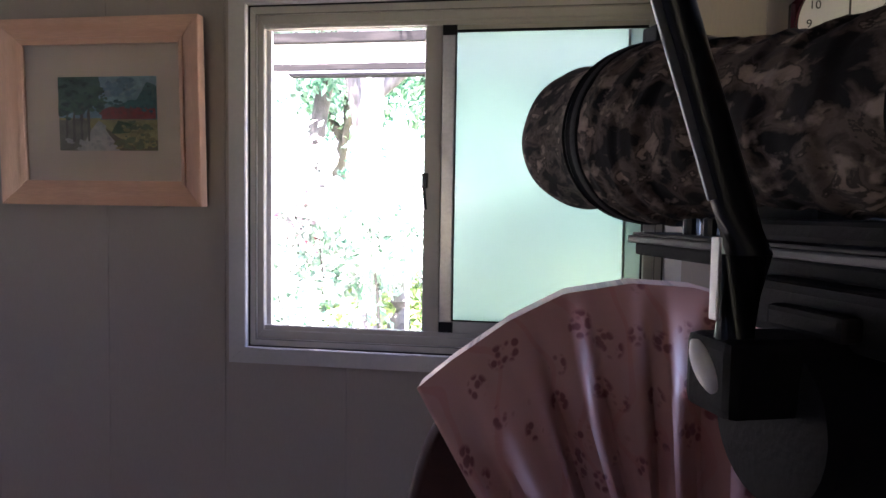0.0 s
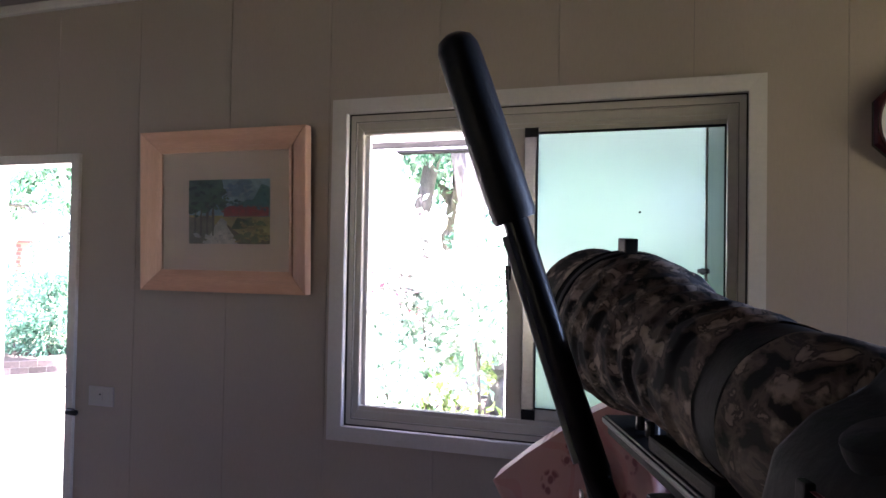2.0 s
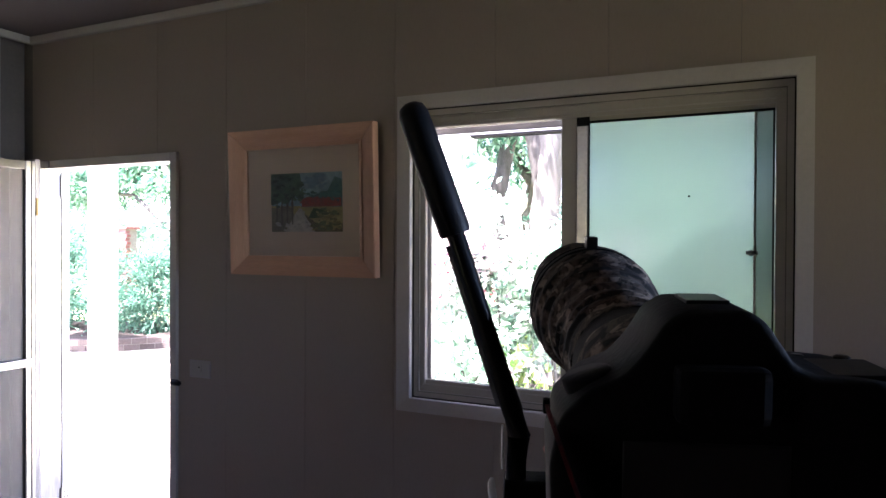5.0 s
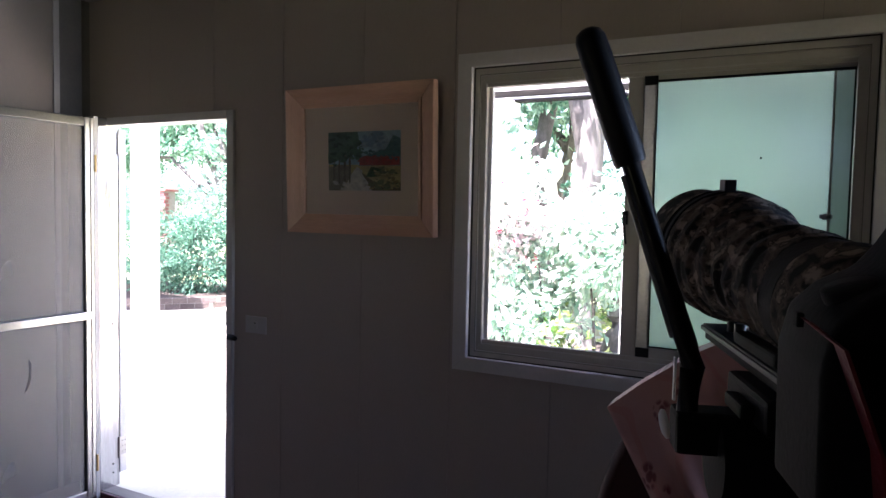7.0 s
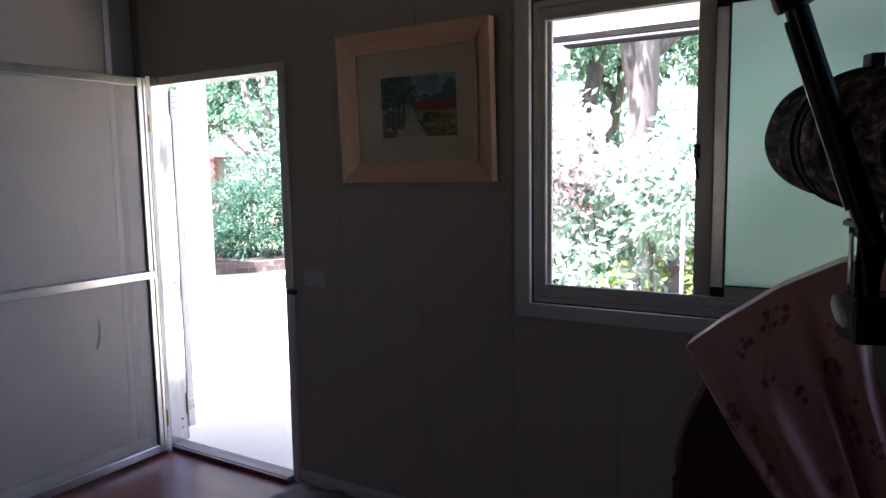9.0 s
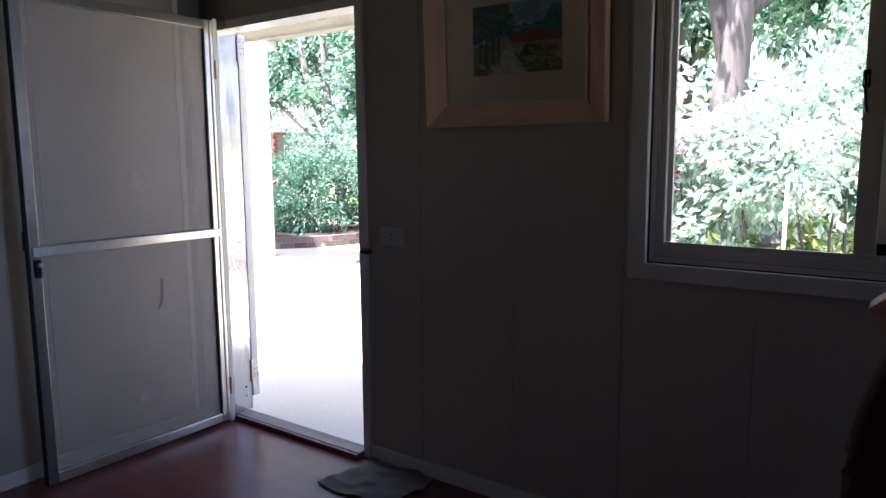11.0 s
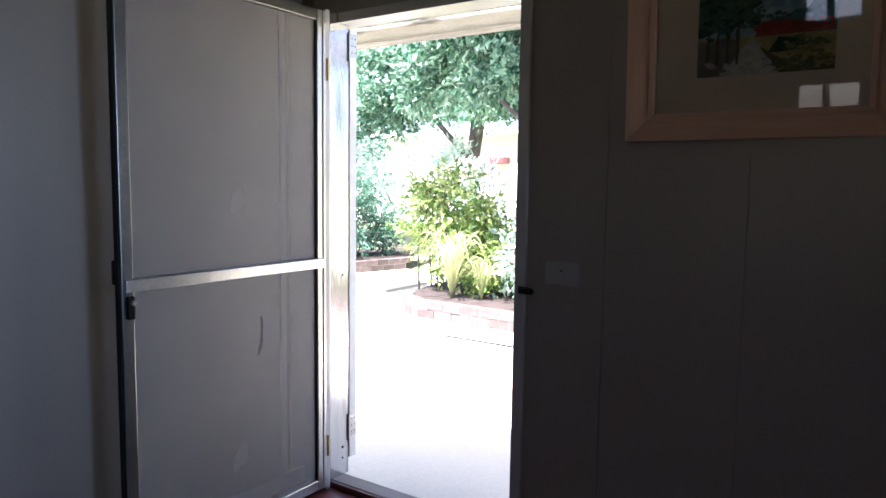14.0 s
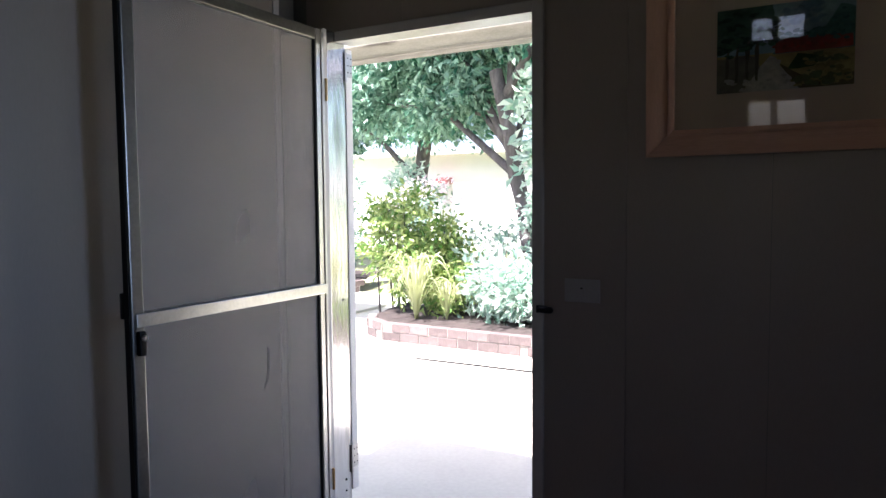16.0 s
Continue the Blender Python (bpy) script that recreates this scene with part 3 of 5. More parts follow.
part("catch_knob", spin(bmesh.new(), [(0, 0.004), (0.003, 0.011), (0.01, 0.011), (0.013, 0.004)], axis_pose((0.978, 2.823, 1.618), (0, -1, 0)), 12), GREYMETAL, catch)
part("screw_spot", spin(bmesh.new(), [(0, 0.004), (0.002, 0.003)], axis_pose((0.782, 2.834, 1.81), (0, -1, 0)), 10), BLACK, window_1)

# ---- door opening, jambs, open outer door ----
door_frame = thing("door_1", "white painted door frame with worn polished metal jamb and low sill", "door frame", kind="structure")
slab("jamb", (-1.566, -1.524, Y1 - 0.016, OUT + 0.04, 0.0, 2.075), WHITE, door_frame, "white jamb on the lock side", 0.003)
slab("head", (-2.44, -1.566, Y1 - 0.016, OUT + 0.04, 2.033, 2.075), WHITE, door_frame, bevel=0.003)
slab("jamb", (-2.50, -2.44, 2.692, 2.718, 0.0, 2.075), WHITE, door_frame, "white inner jamb strip", 0.003)
slab("metal_jamb", (-2.50, -2.4425, 2.718, 2.8405, 0.03, 2.075), CHROME, door_frame, "dented shiny metal jamb lining", 0.004)
slab("sill", (-2.50, -1.566, Y1 - 0.05, OUT - 0.02, 0.0, 0.03), GREYTIMBER, door_frame, "scuffed grey door sill", 0.005)
slab("sill_riser", (-2.50, -1.566, Y1 - 0.066, Y1 - 0.05, 0.0, 0.026), FLOOR, door_frame, bevel=0.003)
slab("corner_fill", (-2.67, -2.50, 2.70, Y1, 0.0, 2.075), WHITE, door_frame, "pale filler between the jamb and the side wall", 0.003)
slab("strike_plate", (-1.5695, -1.566, Y1 + 0.01, Y1 + 0.035, 0.88, 0.99), BLACKMETAL, door_frame, "dark strike plate", 0.001)
for z, r in ((0.16, 0.006), (0.11, 0.004), (0.95, 0.005)):
    part("jamb_screw", spin(bmesh.new(), [(0, r), (0.003, r * 0.8)], axis_pose((-2.4425, 2.80, z), (1, 0, 0)), 10), BLACKMETAL, door_frame)

outer_door = thing("outer_door", "white metal outer door folded flat back against the outside wall", "door")
slab("leaf", (-3.30, -2.47, OUT + 0.004, OUT + 0.046, 0.10, 2.02), PAINTED, outer_door, bevel=0.004)
slab("edge_strip", (-2.47, -2.438, OUT + 0.003, OUT + 0.047, 0.10, 2.02), PAINTED, outer_door, "worn white edge strip", 0.003)
for z in (1.90, 0.20):
    hinge = slab("hinge", (-2.438, -2.4355, OUT + 0.004, OUT + 0.044, z, z + 0.10), STEEL, outer_door, "butt hinge with screws", 0.001)
    part("hinge_pin", tube(bmesh.new(), [(-2.438, OUT - 0.001, z - 0.02), (-2.438, OUT - 0.001, z + 0.104)], 0.0055, 10), STEEL, hinge)
    for dz in (0.02, 0.05, 0.08):
        for dy in (0.014, 0.034):
            part("hinge_screw", spin(bmesh.new(), [(0, 0.0032), (0.0015, 0.0028)], axis_pose((-2.4355, OUT + dy, z + dz), (1, 0, 0)), 8), BLACK, hinge)

# ---- screen door, standing open along the side wall ----
screen_door = thing("screen_door", "aluminium screen door with grey fly mesh, standing open into the room", "screen door")
LX, LY0, LY1, LZ0, LZ1 = -2.43, 1.76, 2.685, 0.02, 2.062
# latch stile and top rail wear the darkened metal, hinge stile the bright one
slab("latch_stile", (LX - 0.03, LX, LY0, LY0 + 0.042, LZ0, LZ1), SHADEDALU, screen_door, bevel=0.004)
slab("stile_rubber", (LX - 0.026, LX - 0.004, LY0 - 0.007, LY0, LZ0, LZ1), BLACK, screen_door, "black rubber edge")
slab("hinge_stile", (LX - 0.03, LX, LY1 - 0.05, LY1, LZ0, LZ1), STEEL, screen_door, bevel=0.004)
slab("groove_strip", (LX - 0.001, LX + 0.004, LY1 - 0.022, LY1 - 0.016, LZ0, LZ1), ALU, screen_door)
slab("top_rail", (LX - 0.028, LX - 0.001, LY0 + 0.042, LY1 - 0.05, LZ1 - 0.045, LZ1), SHADEDALU, screen_door, bevel=0.004)
slab("bottom_rail", (LX - 0.028, LX - 0.001, LY0 + 0.042, LY1 - 0.05, LZ0, LZ0 + 0.045), STEEL, screen_door, bevel=0.004)
slab("mid_rail", (LX - 0.026, LX + 0.006, LY0 + 0.012, LY1 - 0.012, 0.995, 1.036), STEEL, screen_door, "bright scuffed middle rail", 0.004)
for z0, z1 in ((LZ0 + 0.045, 1.0), (1.038, LZ1 - 0.045)):
    slab("fly_screen", (LX - 0.016, LX - 0.0145, LY0 + 0.042, LY1 - 0.05, z0, z1), SCREEN, screen_door, "taut grey fly screen")
    slab("screen_bead", (LX - 0.014, LX - 0.006, LY1 - 0.056, LY1 - 0.05, z0, z1), BLACK, screen_door)
lock = slab("lock_body", (LX, LX + 0.018, LY0 + 0.012, LY0 + 0.036, 0.91, 0.985), BLACKMETAL, screen_door, "small dark lock with a turn knob", 0.005)
part("turn_knob", spin(bmesh.new(), [(0, 0.008), (0.008, 0.010), (0.014, 0.006)], axis_pose((LX + 0.018, LY0 + 0.024, 0.965), (1, 0, 0)), 12), STEEL, lock)
slab("pull_handle", (LX - 0.05, LX - 0.032, LY0 - 0.005, LY0 + 0.03, 1.02, 1.1), BLACKMETAL, screen_door, bevel=0.006)
for z in (1.78, 0.16):
    part("butt_hinge", tube(bmesh.new(), [(LX + 0.004, LY1 + 0.006, z), (LX + 0.004, LY1 + 0.006, z + 0.09)], 0.006, 10), material("brass_hinge", (0.5, 0.33, 0.12), 0.35, metal=0.8), screen_door, "small brass hinge")
bm = bmesh.new()
SCUFF = [(2.335, 0.83, 0.003), (2.342, 0.80, 0.006), (2.338, 0.775, 0.004), (2.34, 0.75, 0.007), (2.33, 0.71, 0.007), (2.315, 0.68, 0.003)]
ring = [bm.verts.new((LX - 0.0135, y - w, z)) for y, z, w in SCUFF] + [bm.verts.new((LX - 0.0135, y + w, z)) for y, z, w in SCUFF[::-1]]
bm.faces.new(ring)
part("scuff_mark", bm, material("grey_scuff", (0.12, 0.11, 0.11), 0.9, vary=0.3, fine=200), screen_door, "dark curved scuff mark")

# ---- things on the north wall ----
picture = thing("framed_picture", "watercolour landscape under glass in a wide pale pine frame", "picture", at=(-0.78, Y1, 1.504))
LEAN = Matrix.Translation((0, 0, 0)) @ pose(0, 0, 0, 2.1, 0, 0)
PX, PZ = 0.376, 0.632


def on_picture(ob):
    ob.data.transform(LEAN @ Matrix.Translation((0, -0.004, 0)))
    return ob


def ring_boards(name, outer, inner, y0, y1, lift, mats):
    before = set(bpy.data.objects)
    mitred(name, outer, inner, y0, y1, mats, picture, lift)
    for o in set(bpy.data.objects) - before:
        on_picture(o)


ring_boards("frame_board", (-PX, PX, 0.0, PZ), (-PX + 0.066, PX - 0.066, 0.066, PZ - 0.066), -0.046, -0.004, 0.022, (PINE, PINE_UP))
ring_boards("inner_lip", (-PX + 0.066, PX - 0.066, 0.066, PZ - 0.066), (-PX + 0.084, PX - 0.084, 0.084, PZ - 0.084), -0.031, -0.006, 0.008, (PINE, PINE_UP))
on_picture(slab("backing", (-PX + 0.02, PX - 0.02, -0.006, 0.0, 0.02, PZ - 0.02), MATBOARD, picture))
on_picture(slab("mat_board", (-PX + 0.08, PX - 0.08, -0.0095, -0.0065, 0.08, PZ - 0.08), MATBOARD, picture, "cream mat board"))
QX0, QX1, QZ0, QZ1 = -0.166, 0.204, 0.188, 0.440


def paint(name, colour, corners, depth, label="", vary=0.35):
    """A patch of watercolour with a slightly uneven edge; corners run 0..1 across and up the sheet."""
    pts = []
    for (a, b), (c, d) in zip(corners, corners[1:] + corners[:1]):
        for k in range(5):
            f = k / 5
            u, v = a + (c - a) * f, b + (d - b) * f
            inside = 0.01 < u < 0.99 and 0.01 < v < 0.99
            j = 0.02 * noise.noise(Vector((u * 9, v * 9, depth * 900))) if inside else 0
            pts.append((min(max(u + j, 0), 1), min(max(v + j * 1.3, 0), 1)))
    bm = bmesh.new()
    vs = [bm.verts.new((QX0 + u * (QX1 - QX0), -0.0100 - depth, QZ0 + v * (QZ1 - QZ0))) for u, v in pts]
    f = bm.faces.new(vs)
    bmesh.ops.triangulate(bm, faces=[f])
    m = material("watercolour_" + name, colour, 0.9, vary=vary, scale=16, fine=60, bump=0.03, stain=tuple(c * 0.5 for c in colour), stain_at=(0.5, 0.72))
    on_picture(part(name, bm, m, picture, label))


paint("painted_sky", (0.27, 0.4, 0.47), [(0, 0), (1, 0), (1, 1), (0, 1)], 0.0, "blue-grey painted sky")
paint("painted_field", (0.42, 0.34, 0.15), [(0, 0), (1, 0), (1, 0.42), (0, 0.45)], 0.0004, "ochre painted field")
paint("painted_far_trees", (0.09, 0.2, 0.2), [(0.42, 0.42), (1, 0.42), (1, 0.86), (0.9, 0.92), (0.82, 0.7), (0.7, 0.62), (0.55, 0.62)], 0.0008)
paint("painted_building", (0.34, 0.075, 0.06), [(0.44, 0.42), (0.98, 0.42), (0.98, 0.56), (0.9, 0.58), (0.6, 0.6), (0.44, 0.55)], 0.0012, "long red painted building")
paint("painted_trees", (0.075, 0.14, 0.1), [(0, 0.46), (0.1, 0.5), (0.28, 0.54), (0.38, 0.66), (0.44, 0.84), (0.42, 1), (0, 1)], 0.0012, "dark green painted trees")
paint("painted_lane", (0.52, 0.46, 0.42), [(0.2, 0.0), (0.64, 0.0), (0.46, 0.36), (0.4, 0.4), (0.34, 0.3)], 0.0012, "pale painted lane")
paint("painted_bank", (0.22, 0.19, 0.15), [(0, 0), (0.2, 0.0), (0.34, 0.3), (0.3, 0.42), (0.0, 0.42)], 0.0016)
for u in (0.07, 0.14, 0.22, 0.29):
    paint("painted_trunk", (0.13, 0.115, 0.09), [(u, 0.12), (u + 0.02, 0.12), (u + 0.03, 0.6), (u + 0.01, 0.6)], 0.0024)
paint("painted_shade", (0.14, 0.11, 0.06), [(0.62, 0.0), (1, 0.0), (1, 0.14), (0.72, 0.1), (0.52, 0.3), (0.48, 0.34)], 0.0016)
paint("painted_bush", (0.05, 0.09, 0.03), [(0.54, 0.24), (0.72, 0.24), (0.8, 0.36), (0.6, 0.4)], 0.0020)


def dabs(name, colours, areas, count, size, depth, seed, label=""):
    """Brush dabs: many small ragged touches of watercolour inside soft ellipses of the sheet."""
    rng = random.Random(seed)
    for colour in colours:
        bm = bmesh.new()
        for n in range(count):
            cu, cv, ru, rv = areas[rng.randrange(len(areas))]
            a, q = rng.uniform(0, 6.28), math.sqrt(rng.random())
            u, v = cu + ru * q * math.cos(a), cv + rv * q * math.sin(a)
            s, sides, lift = size * rng.uniform(0.4, 1.2), 7, rng.uniform(0, 0.0003)
            ring = []
            for k in range(sides):
                r = s * rng.uniform(0.6, 1.15)
                x = QX0 + min(max(u + r * math.cos(6.283 * k / sides), 0), 1) * (QX1 - QX0)
                z = QZ0 + min(max(v + r * 0.8 * math.sin(6.283 * k / sides), 0), 1) * (QZ1 - QZ0)
                ring.append(bm.verts.new((x, -0.0100 - depth - lift, z)))
            bm.faces.new(ring)
        depth += 0.0004
        m = material("watercolour_" + name, colour, 0.9, vary=0.4, scale=20, fine=60, bump=0.03)
        tagged(on_picture(part(name, bm, m, picture, label)), kind="stuff")


dabs("foliage_touch", [(0.055, 0.105, 0.075), (0.085, 0.15, 0.11), (0.035, 0.066, 0.05), (0.07, 0.135, 0.085)], [(0.2, 0.75, 0.22, 0.24), (0.38, 0.7, 0.12, 0.16), (0.12, 0.55, 0.14, 0.12)], 46, 0.04, 0.0026, 5, "brushed dark green leaves")
dabs("pine_touch", [(0.035, 0.11, 0.12), (0.06, 0.15, 0.16)], [(0.92, 0.68, 0.08, 0.2), (0.72, 0.63, 0.2, 0.05)], 30, 0.03, 0.0026, 6)
dabs("sky_touch", [(0.27, 0.36, 0.42), (0.17, 0.27, 0.36)], [(0.62, 0.85, 0.16, 0.13)], 16, 0.06, 0.0014, 7)
dabs("wall_touch", [(0.34, 0.045, 0.035), (0.22, 0.06, 0.045)], [(0.7, 0.5, 0.27, 0.05)], 34, 0.022, 0.0034, 8)
dabs("field_touch", [(0.26, 0.2, 0.08), (0.34, 0.27, 0.11), (0.14, 0.15, 0.07)], [(0.8, 0.28, 0.18, 0.13), (0.72, 0.08, 0.16, 0.07), (0.86, 0.1, 0.13, 0.08)], 34, 0.04, 0.0026, 9)
dabs("lane_touch", [(0.5, 0.44, 0.4), (0.42, 0.38, 0.35)], [(0.42, 0.12, 0.14, 0.1), (0.42, 0.3, 0.05, 0.1), (0.2, 0.1, 0.16, 0.08)], 20, 0.035, 0.0026, 10)
on_picture(slab("picture_glass", (-PX + 0.082, PX - 0.082, -0.0165, -0.0145, 0.082, PZ - 0.082), CLEAR, picture, "clear reflecting picture glass"))

clock = thing("wall_clock", "octagonal maroon wall clock with a white dial at nine o'clock", "clock", at=(1.595, Y1, 2.062))
CLOCK_M = pose(0, 0, 0, 90, 0, 0)


def clock_disc(name, profile, mat, steps, turn=0.0, label=""):
    m = CLOCK_M @ pose(0, 0, 0, 0, 0, turn)
    return part(name, spin(bmesh.new(), profile, m, steps, cap=True), mat, clock, label)


bm = bmesh.new()
prof = [(0.0, 0.168), (0.022, 0.168), (0.03, 0.158), (0.03, 0.1)]
spin(bm, prof, CLOCK_M @ pose(0, 0, 0, 0, 0, 22.5), 8, cap=True)
part("case", bm, MAROON, clock, "glossy octagonal maroon case")
clock_disc("bezel", [(0.03, 0.147), (0.0345, 0.146), (0.036, 0.141), (0.0335, 0.138)], MAROON, 64, label="round maroon bezel")
clock_disc("dial", [(0.0337, 0.138), (0.0342, 0.1375)], DIAL, 64)
for n in range(1, 13):
    a = radians(90 - 30 * n)
    words("numeral", str(n), 0.034, INK, Matrix.Translation((0.108 * math.cos(a), -0.0345, 0.108 * math.sin(a))) @ CLOCK_M, clock)
slab("minute_hand", (-0.003, 0.003, -0.0372, -0.0365, -0.02, 0.088), INK, clock, bevel=0.0003)
slab("hour_hand", (-0.065, 0.018, -0.039, -0.0382, -0.003, 0.003), INK, clock, bevel=0.0003)
clock_disc("boss", [(0.0345, 0.026), (0.036, 0.024)], INK, 24, label="dark round centre badge")

switch_plate = thing("light_switch", "white plastic switch plate with one rocker", "switch", at=(-1.381, Y1, 1.048))
slab("plate", (-0.064, 0.064, -0.009, 0.0, -0.041, 0.041), SWITCHWHITE, switch_plate, bevel=0.003)
slab("rocker", (-0.012, 0.012, -0.012, -0.009, -0.018, 0.018), SWITCHWHITE, switch_plate, bevel=0.002)
slab("rocker_pip", (-0.004, 0.004, -0.0128, -0.012, 0.006, 0.012), INK, switch_plate)
keeper = thing("door_latch_keeper", "small dark metal latch on the door jamb", "latch", at=(-1.525, Y1 - 0.016, 0.975))
slab("bracket", (-0.022, 0.018, -0.008, 0.0, -0.014, 0.014), BLACKMETAL, keeper, bevel=0.003)
part("bolt", spin(bmesh.new(), [(0, 0.004), (0.002, 0.011), (0.03, 0.013), (0.052, 0.012), (0.058, 0.005)], Matrix.Translation((-0.012, -0.016, 0)) @ pose(0, 0, 0, 0, 90, 0), 14), BLACKMETAL, keeper, "rounded dark bolt", True)

# a rag on the floor beside the sill
bm = bmesh.new()
bmesh.ops.create_grid(bm, x_segments=26, y_segments=26, size=0.5)
for v in bm.verts:
    u, w = v.co.x, v.co.y
    v.co = Vector((u * 0.36 + 0.03 * noise.noise(Vector((w * 3, 1, 0))), w * 0.32 + 0.05 * u + 0.03 * noise.noise(Vector((u * 3, 5, 0))), 0.006 + 0.02 * max(0, noise.noise(Vector((u * 4, w * 5, 2))))))
bmesh.ops.solidify(bm, geom=bm.faces[:], thickness=0.004)
rag = part("floor_rag", bm, RAG, smooth=True)
rag.matrix_world = pose(-1.34, 2.60, 0.004, 0, 0, -8)
tagged(rag, "crumpled pale grey rag on the floor beside the door", "rag")

# ---- chair with the cloth over its back ----
chair = thing("round_back_chair", "dark brown wooden chair with a high rounded back", "chair", at=(1.05, 2.44, 0.0))
CX, CZ, RX, RZ = 0.0, 0.62, 0.645, 0.66


def shell_point(a, r, y):
    return Vector((CX + RX * r * math.cos(a), y - 0.10 * r * r * abs(math.cos(a)) ** 2, CZ + RZ * r * math.sin(a)))


bm = bmesh.new()
cols, rows = 72, 8
for side in (0, 1):
    grid = [[bm.verts.new(shell_point(2 * math.pi * k / cols, 0.02 + 0.98 * r / rows, 0.05 if side else 0.0)) for k in range(cols)] for r in range(rows + 1)]
    for r in range(rows):
        for k in range(cols):
            q = (grid[r][k], grid[r][(k + 1) % cols], grid[r + 1][(k + 1) % cols], grid[r + 1][k])
            bm.faces.new(q if side else q[::-1])
    if side == 0:
        rim0 = grid[-1]
    else:
        for k in range(cols):
            bm.faces.new((rim0[k], grid[-1][k], grid[-1][(k + 1) % cols], rim0[(k + 1) % cols]))
part("backrest", bm, WOOD, chair, "smooth dark brown rounded back", True)
bm = bmesh.new()
tube(bm, [shell_point(2 * math.pi * k / 72, 1.0, 0.02) for k in range(73)], 0.022, 8)
part("back_rim", bm, WOOD, chair, "thick rounded rim", True)
bm = bmesh.new()
spin(bm, [(0.36, 0.30), (0.38, 0.34), (0.42, 0.345), (0.45, 0.32)], pose(0, -0.28, 0, 0, 0, 0), 36)
part("seat", bm, WOOD, chair, "round wooden seat", True)
for x, y in ((-0.24, -0.48), (0.24, -0.48), (-0.26, -0.02), (0.26, -0.02)):
    part("leg", tube(bmesh.new(), [(x * 1.1, y, 0.0), (x, y, 0.37)], [0.018, 0.022], 10), WOOD, chair, smooth=True)

# floral cloth: a pleated fall from the rim of the back, its free corner hanging off to one side
bm = bmesh.new()
uv = bm.loops.layers.uv.new("print")
NU, NV = 110, 46
CLOTH_F = [0.0, 0.09, 0.22, 0.34, 0.46, 0.57, 0.7, 0.86, 1.0]
CLOTH_X = [0.414, 0.502, 0.651, 0.796, 0.967, 1.12, 1.3, 1.5, 1.63]
CLOTH_Z = [1.027, 1.103, 1.213, 1.29, 1.323, 1.317, 1.27, 1.15, 1.0]
sheet = []
for i in range(NU + 1):
    f = i / NU
    top = Vector((np.interp(f, CLOTH_F, CLOTH_X), 2.425 - 0.04 * max(0, 1 - f * 3), np.interp(f, CLOTH_F, CLOTH_Z)))
    col = []
    fall = 0.88 - 0.10 * math.sin(f * 9)
    for j in range(NV + 1):
        g = j / NV
        d = g * fall
        fold = 0.55 * math.sin(f * 62 + 0.9 * math.sin(g * 2.2)) + 0.35 * math.sin(f * 37 + 2.0 + g) + 0.2 * math.sin(f * 113 + 3 * g)
        deep = 0.05 * min(1, g * 3.0) * min(1, 0.35 + 1.4 * f)
        lean = 0.72 * d * max(0, 1 - f * 1.7) ** 1.1
        y = top.y - 0.03 - 0.085 * min(1, g * 4) - fold * deep - 0.04 * g
        col.append(bm.verts.new((top.x + lean + 0.012 * math.sin(g * 5 + f * 30) * g, y, top.z - d)))
    sheet.append((f, col))
for (f0, a), (f1, b) in zip(sheet, sheet[1:]):
    for j in range(NV):
        q = bm.faces.new((a[j], a[j + 1], b[j + 1], b[j]))
        for lp, (u, v) in zip(q.loops, ((f0 * 1.3, j / NV), (f0 * 1.3, (j + 1) / NV), (f1 * 1.3, (j + 1) / NV), (f1 * 1.3, j / NV))):
            lp[uv].uv = (u, v * 0.9)
# the strip that lies over the rim to the back
for (f0, a), (f1, b) in zip(sheet, sheet[1:]):
    back = [bm.verts.new(v.co + Vector((0, 0.10, 0.004))) for v in (a[0], b[0])]
    q = bm.faces.new((a[0], b[0], back[1], back[0]))
    for lp in q.loops:
        lp[uv].uv = (f0 * 1.3, -0.04)
bmesh.ops.remove_doubles(bm, verts=bm.verts, dist=0.0005)
throw = part("throw_cloth", bm, CLOTH, smooth=True)
mod = throw.modifiers.new("thickness", "SOLIDIFY")
mod.thickness = 0.003
tagged(throw, "dusty pink floral cloth hanging in folds over the chair back", "cloth")

# ---- tripod with the long lens ----
RING, WAY = Vector((0.8366, 1.166, 1.5695)), Vector((-0.330, 0.9416, 0.0668)).normalized()
PIN = RING + Vector((0, -0.008, 0.0815))
BACK = axis_pose(RING, -WAY)
PLATE, FLAT = Vector((0.837, 1.130, 1.4875)), Vector((-0.345, 0.937, 0.055)).normalized()

lens = thing("telephoto_lens", "long telephoto lens in a camouflage neoprene cover", "camera lens")
HOOD = [(-0.152, 0.05), (-0.152, 0.058), (-0.147, 0.066), (-0.138, 0.0695), (-0.12, 0.0705), (-0.09, 0.067), (-0.06, 0.0665), (-0.03, 0.0675), (-0.012, 0.0685)]
part("lens_hood", spin(bmesh.new(), HOOD, BACK, 64, cap=True, wobble=0.03), CAMO, lens, "camouflage hood cover", True)
part("hood_ring", spin(bmesh.new(), [(-0.012, 0.074), (-0.011, 0.072), (-0.004, 0.0742), (-0.001, 0.0718), (0.003, 0.0718), (0.006, 0.0742), (0.014, 0.073), (0.016, 0.067)], BACK, 56), MATTBLACK, lens, "ribbed black hood clamp ring", True)
BARREL = [(0.016, 0.0715), (0.045, 0.071), (0.08, 0.0655), (0.11, 0.0585), (0.15, 0.0525), (0.2, 0.05), (0.25, 0.05), (0.29, 0.0485)]


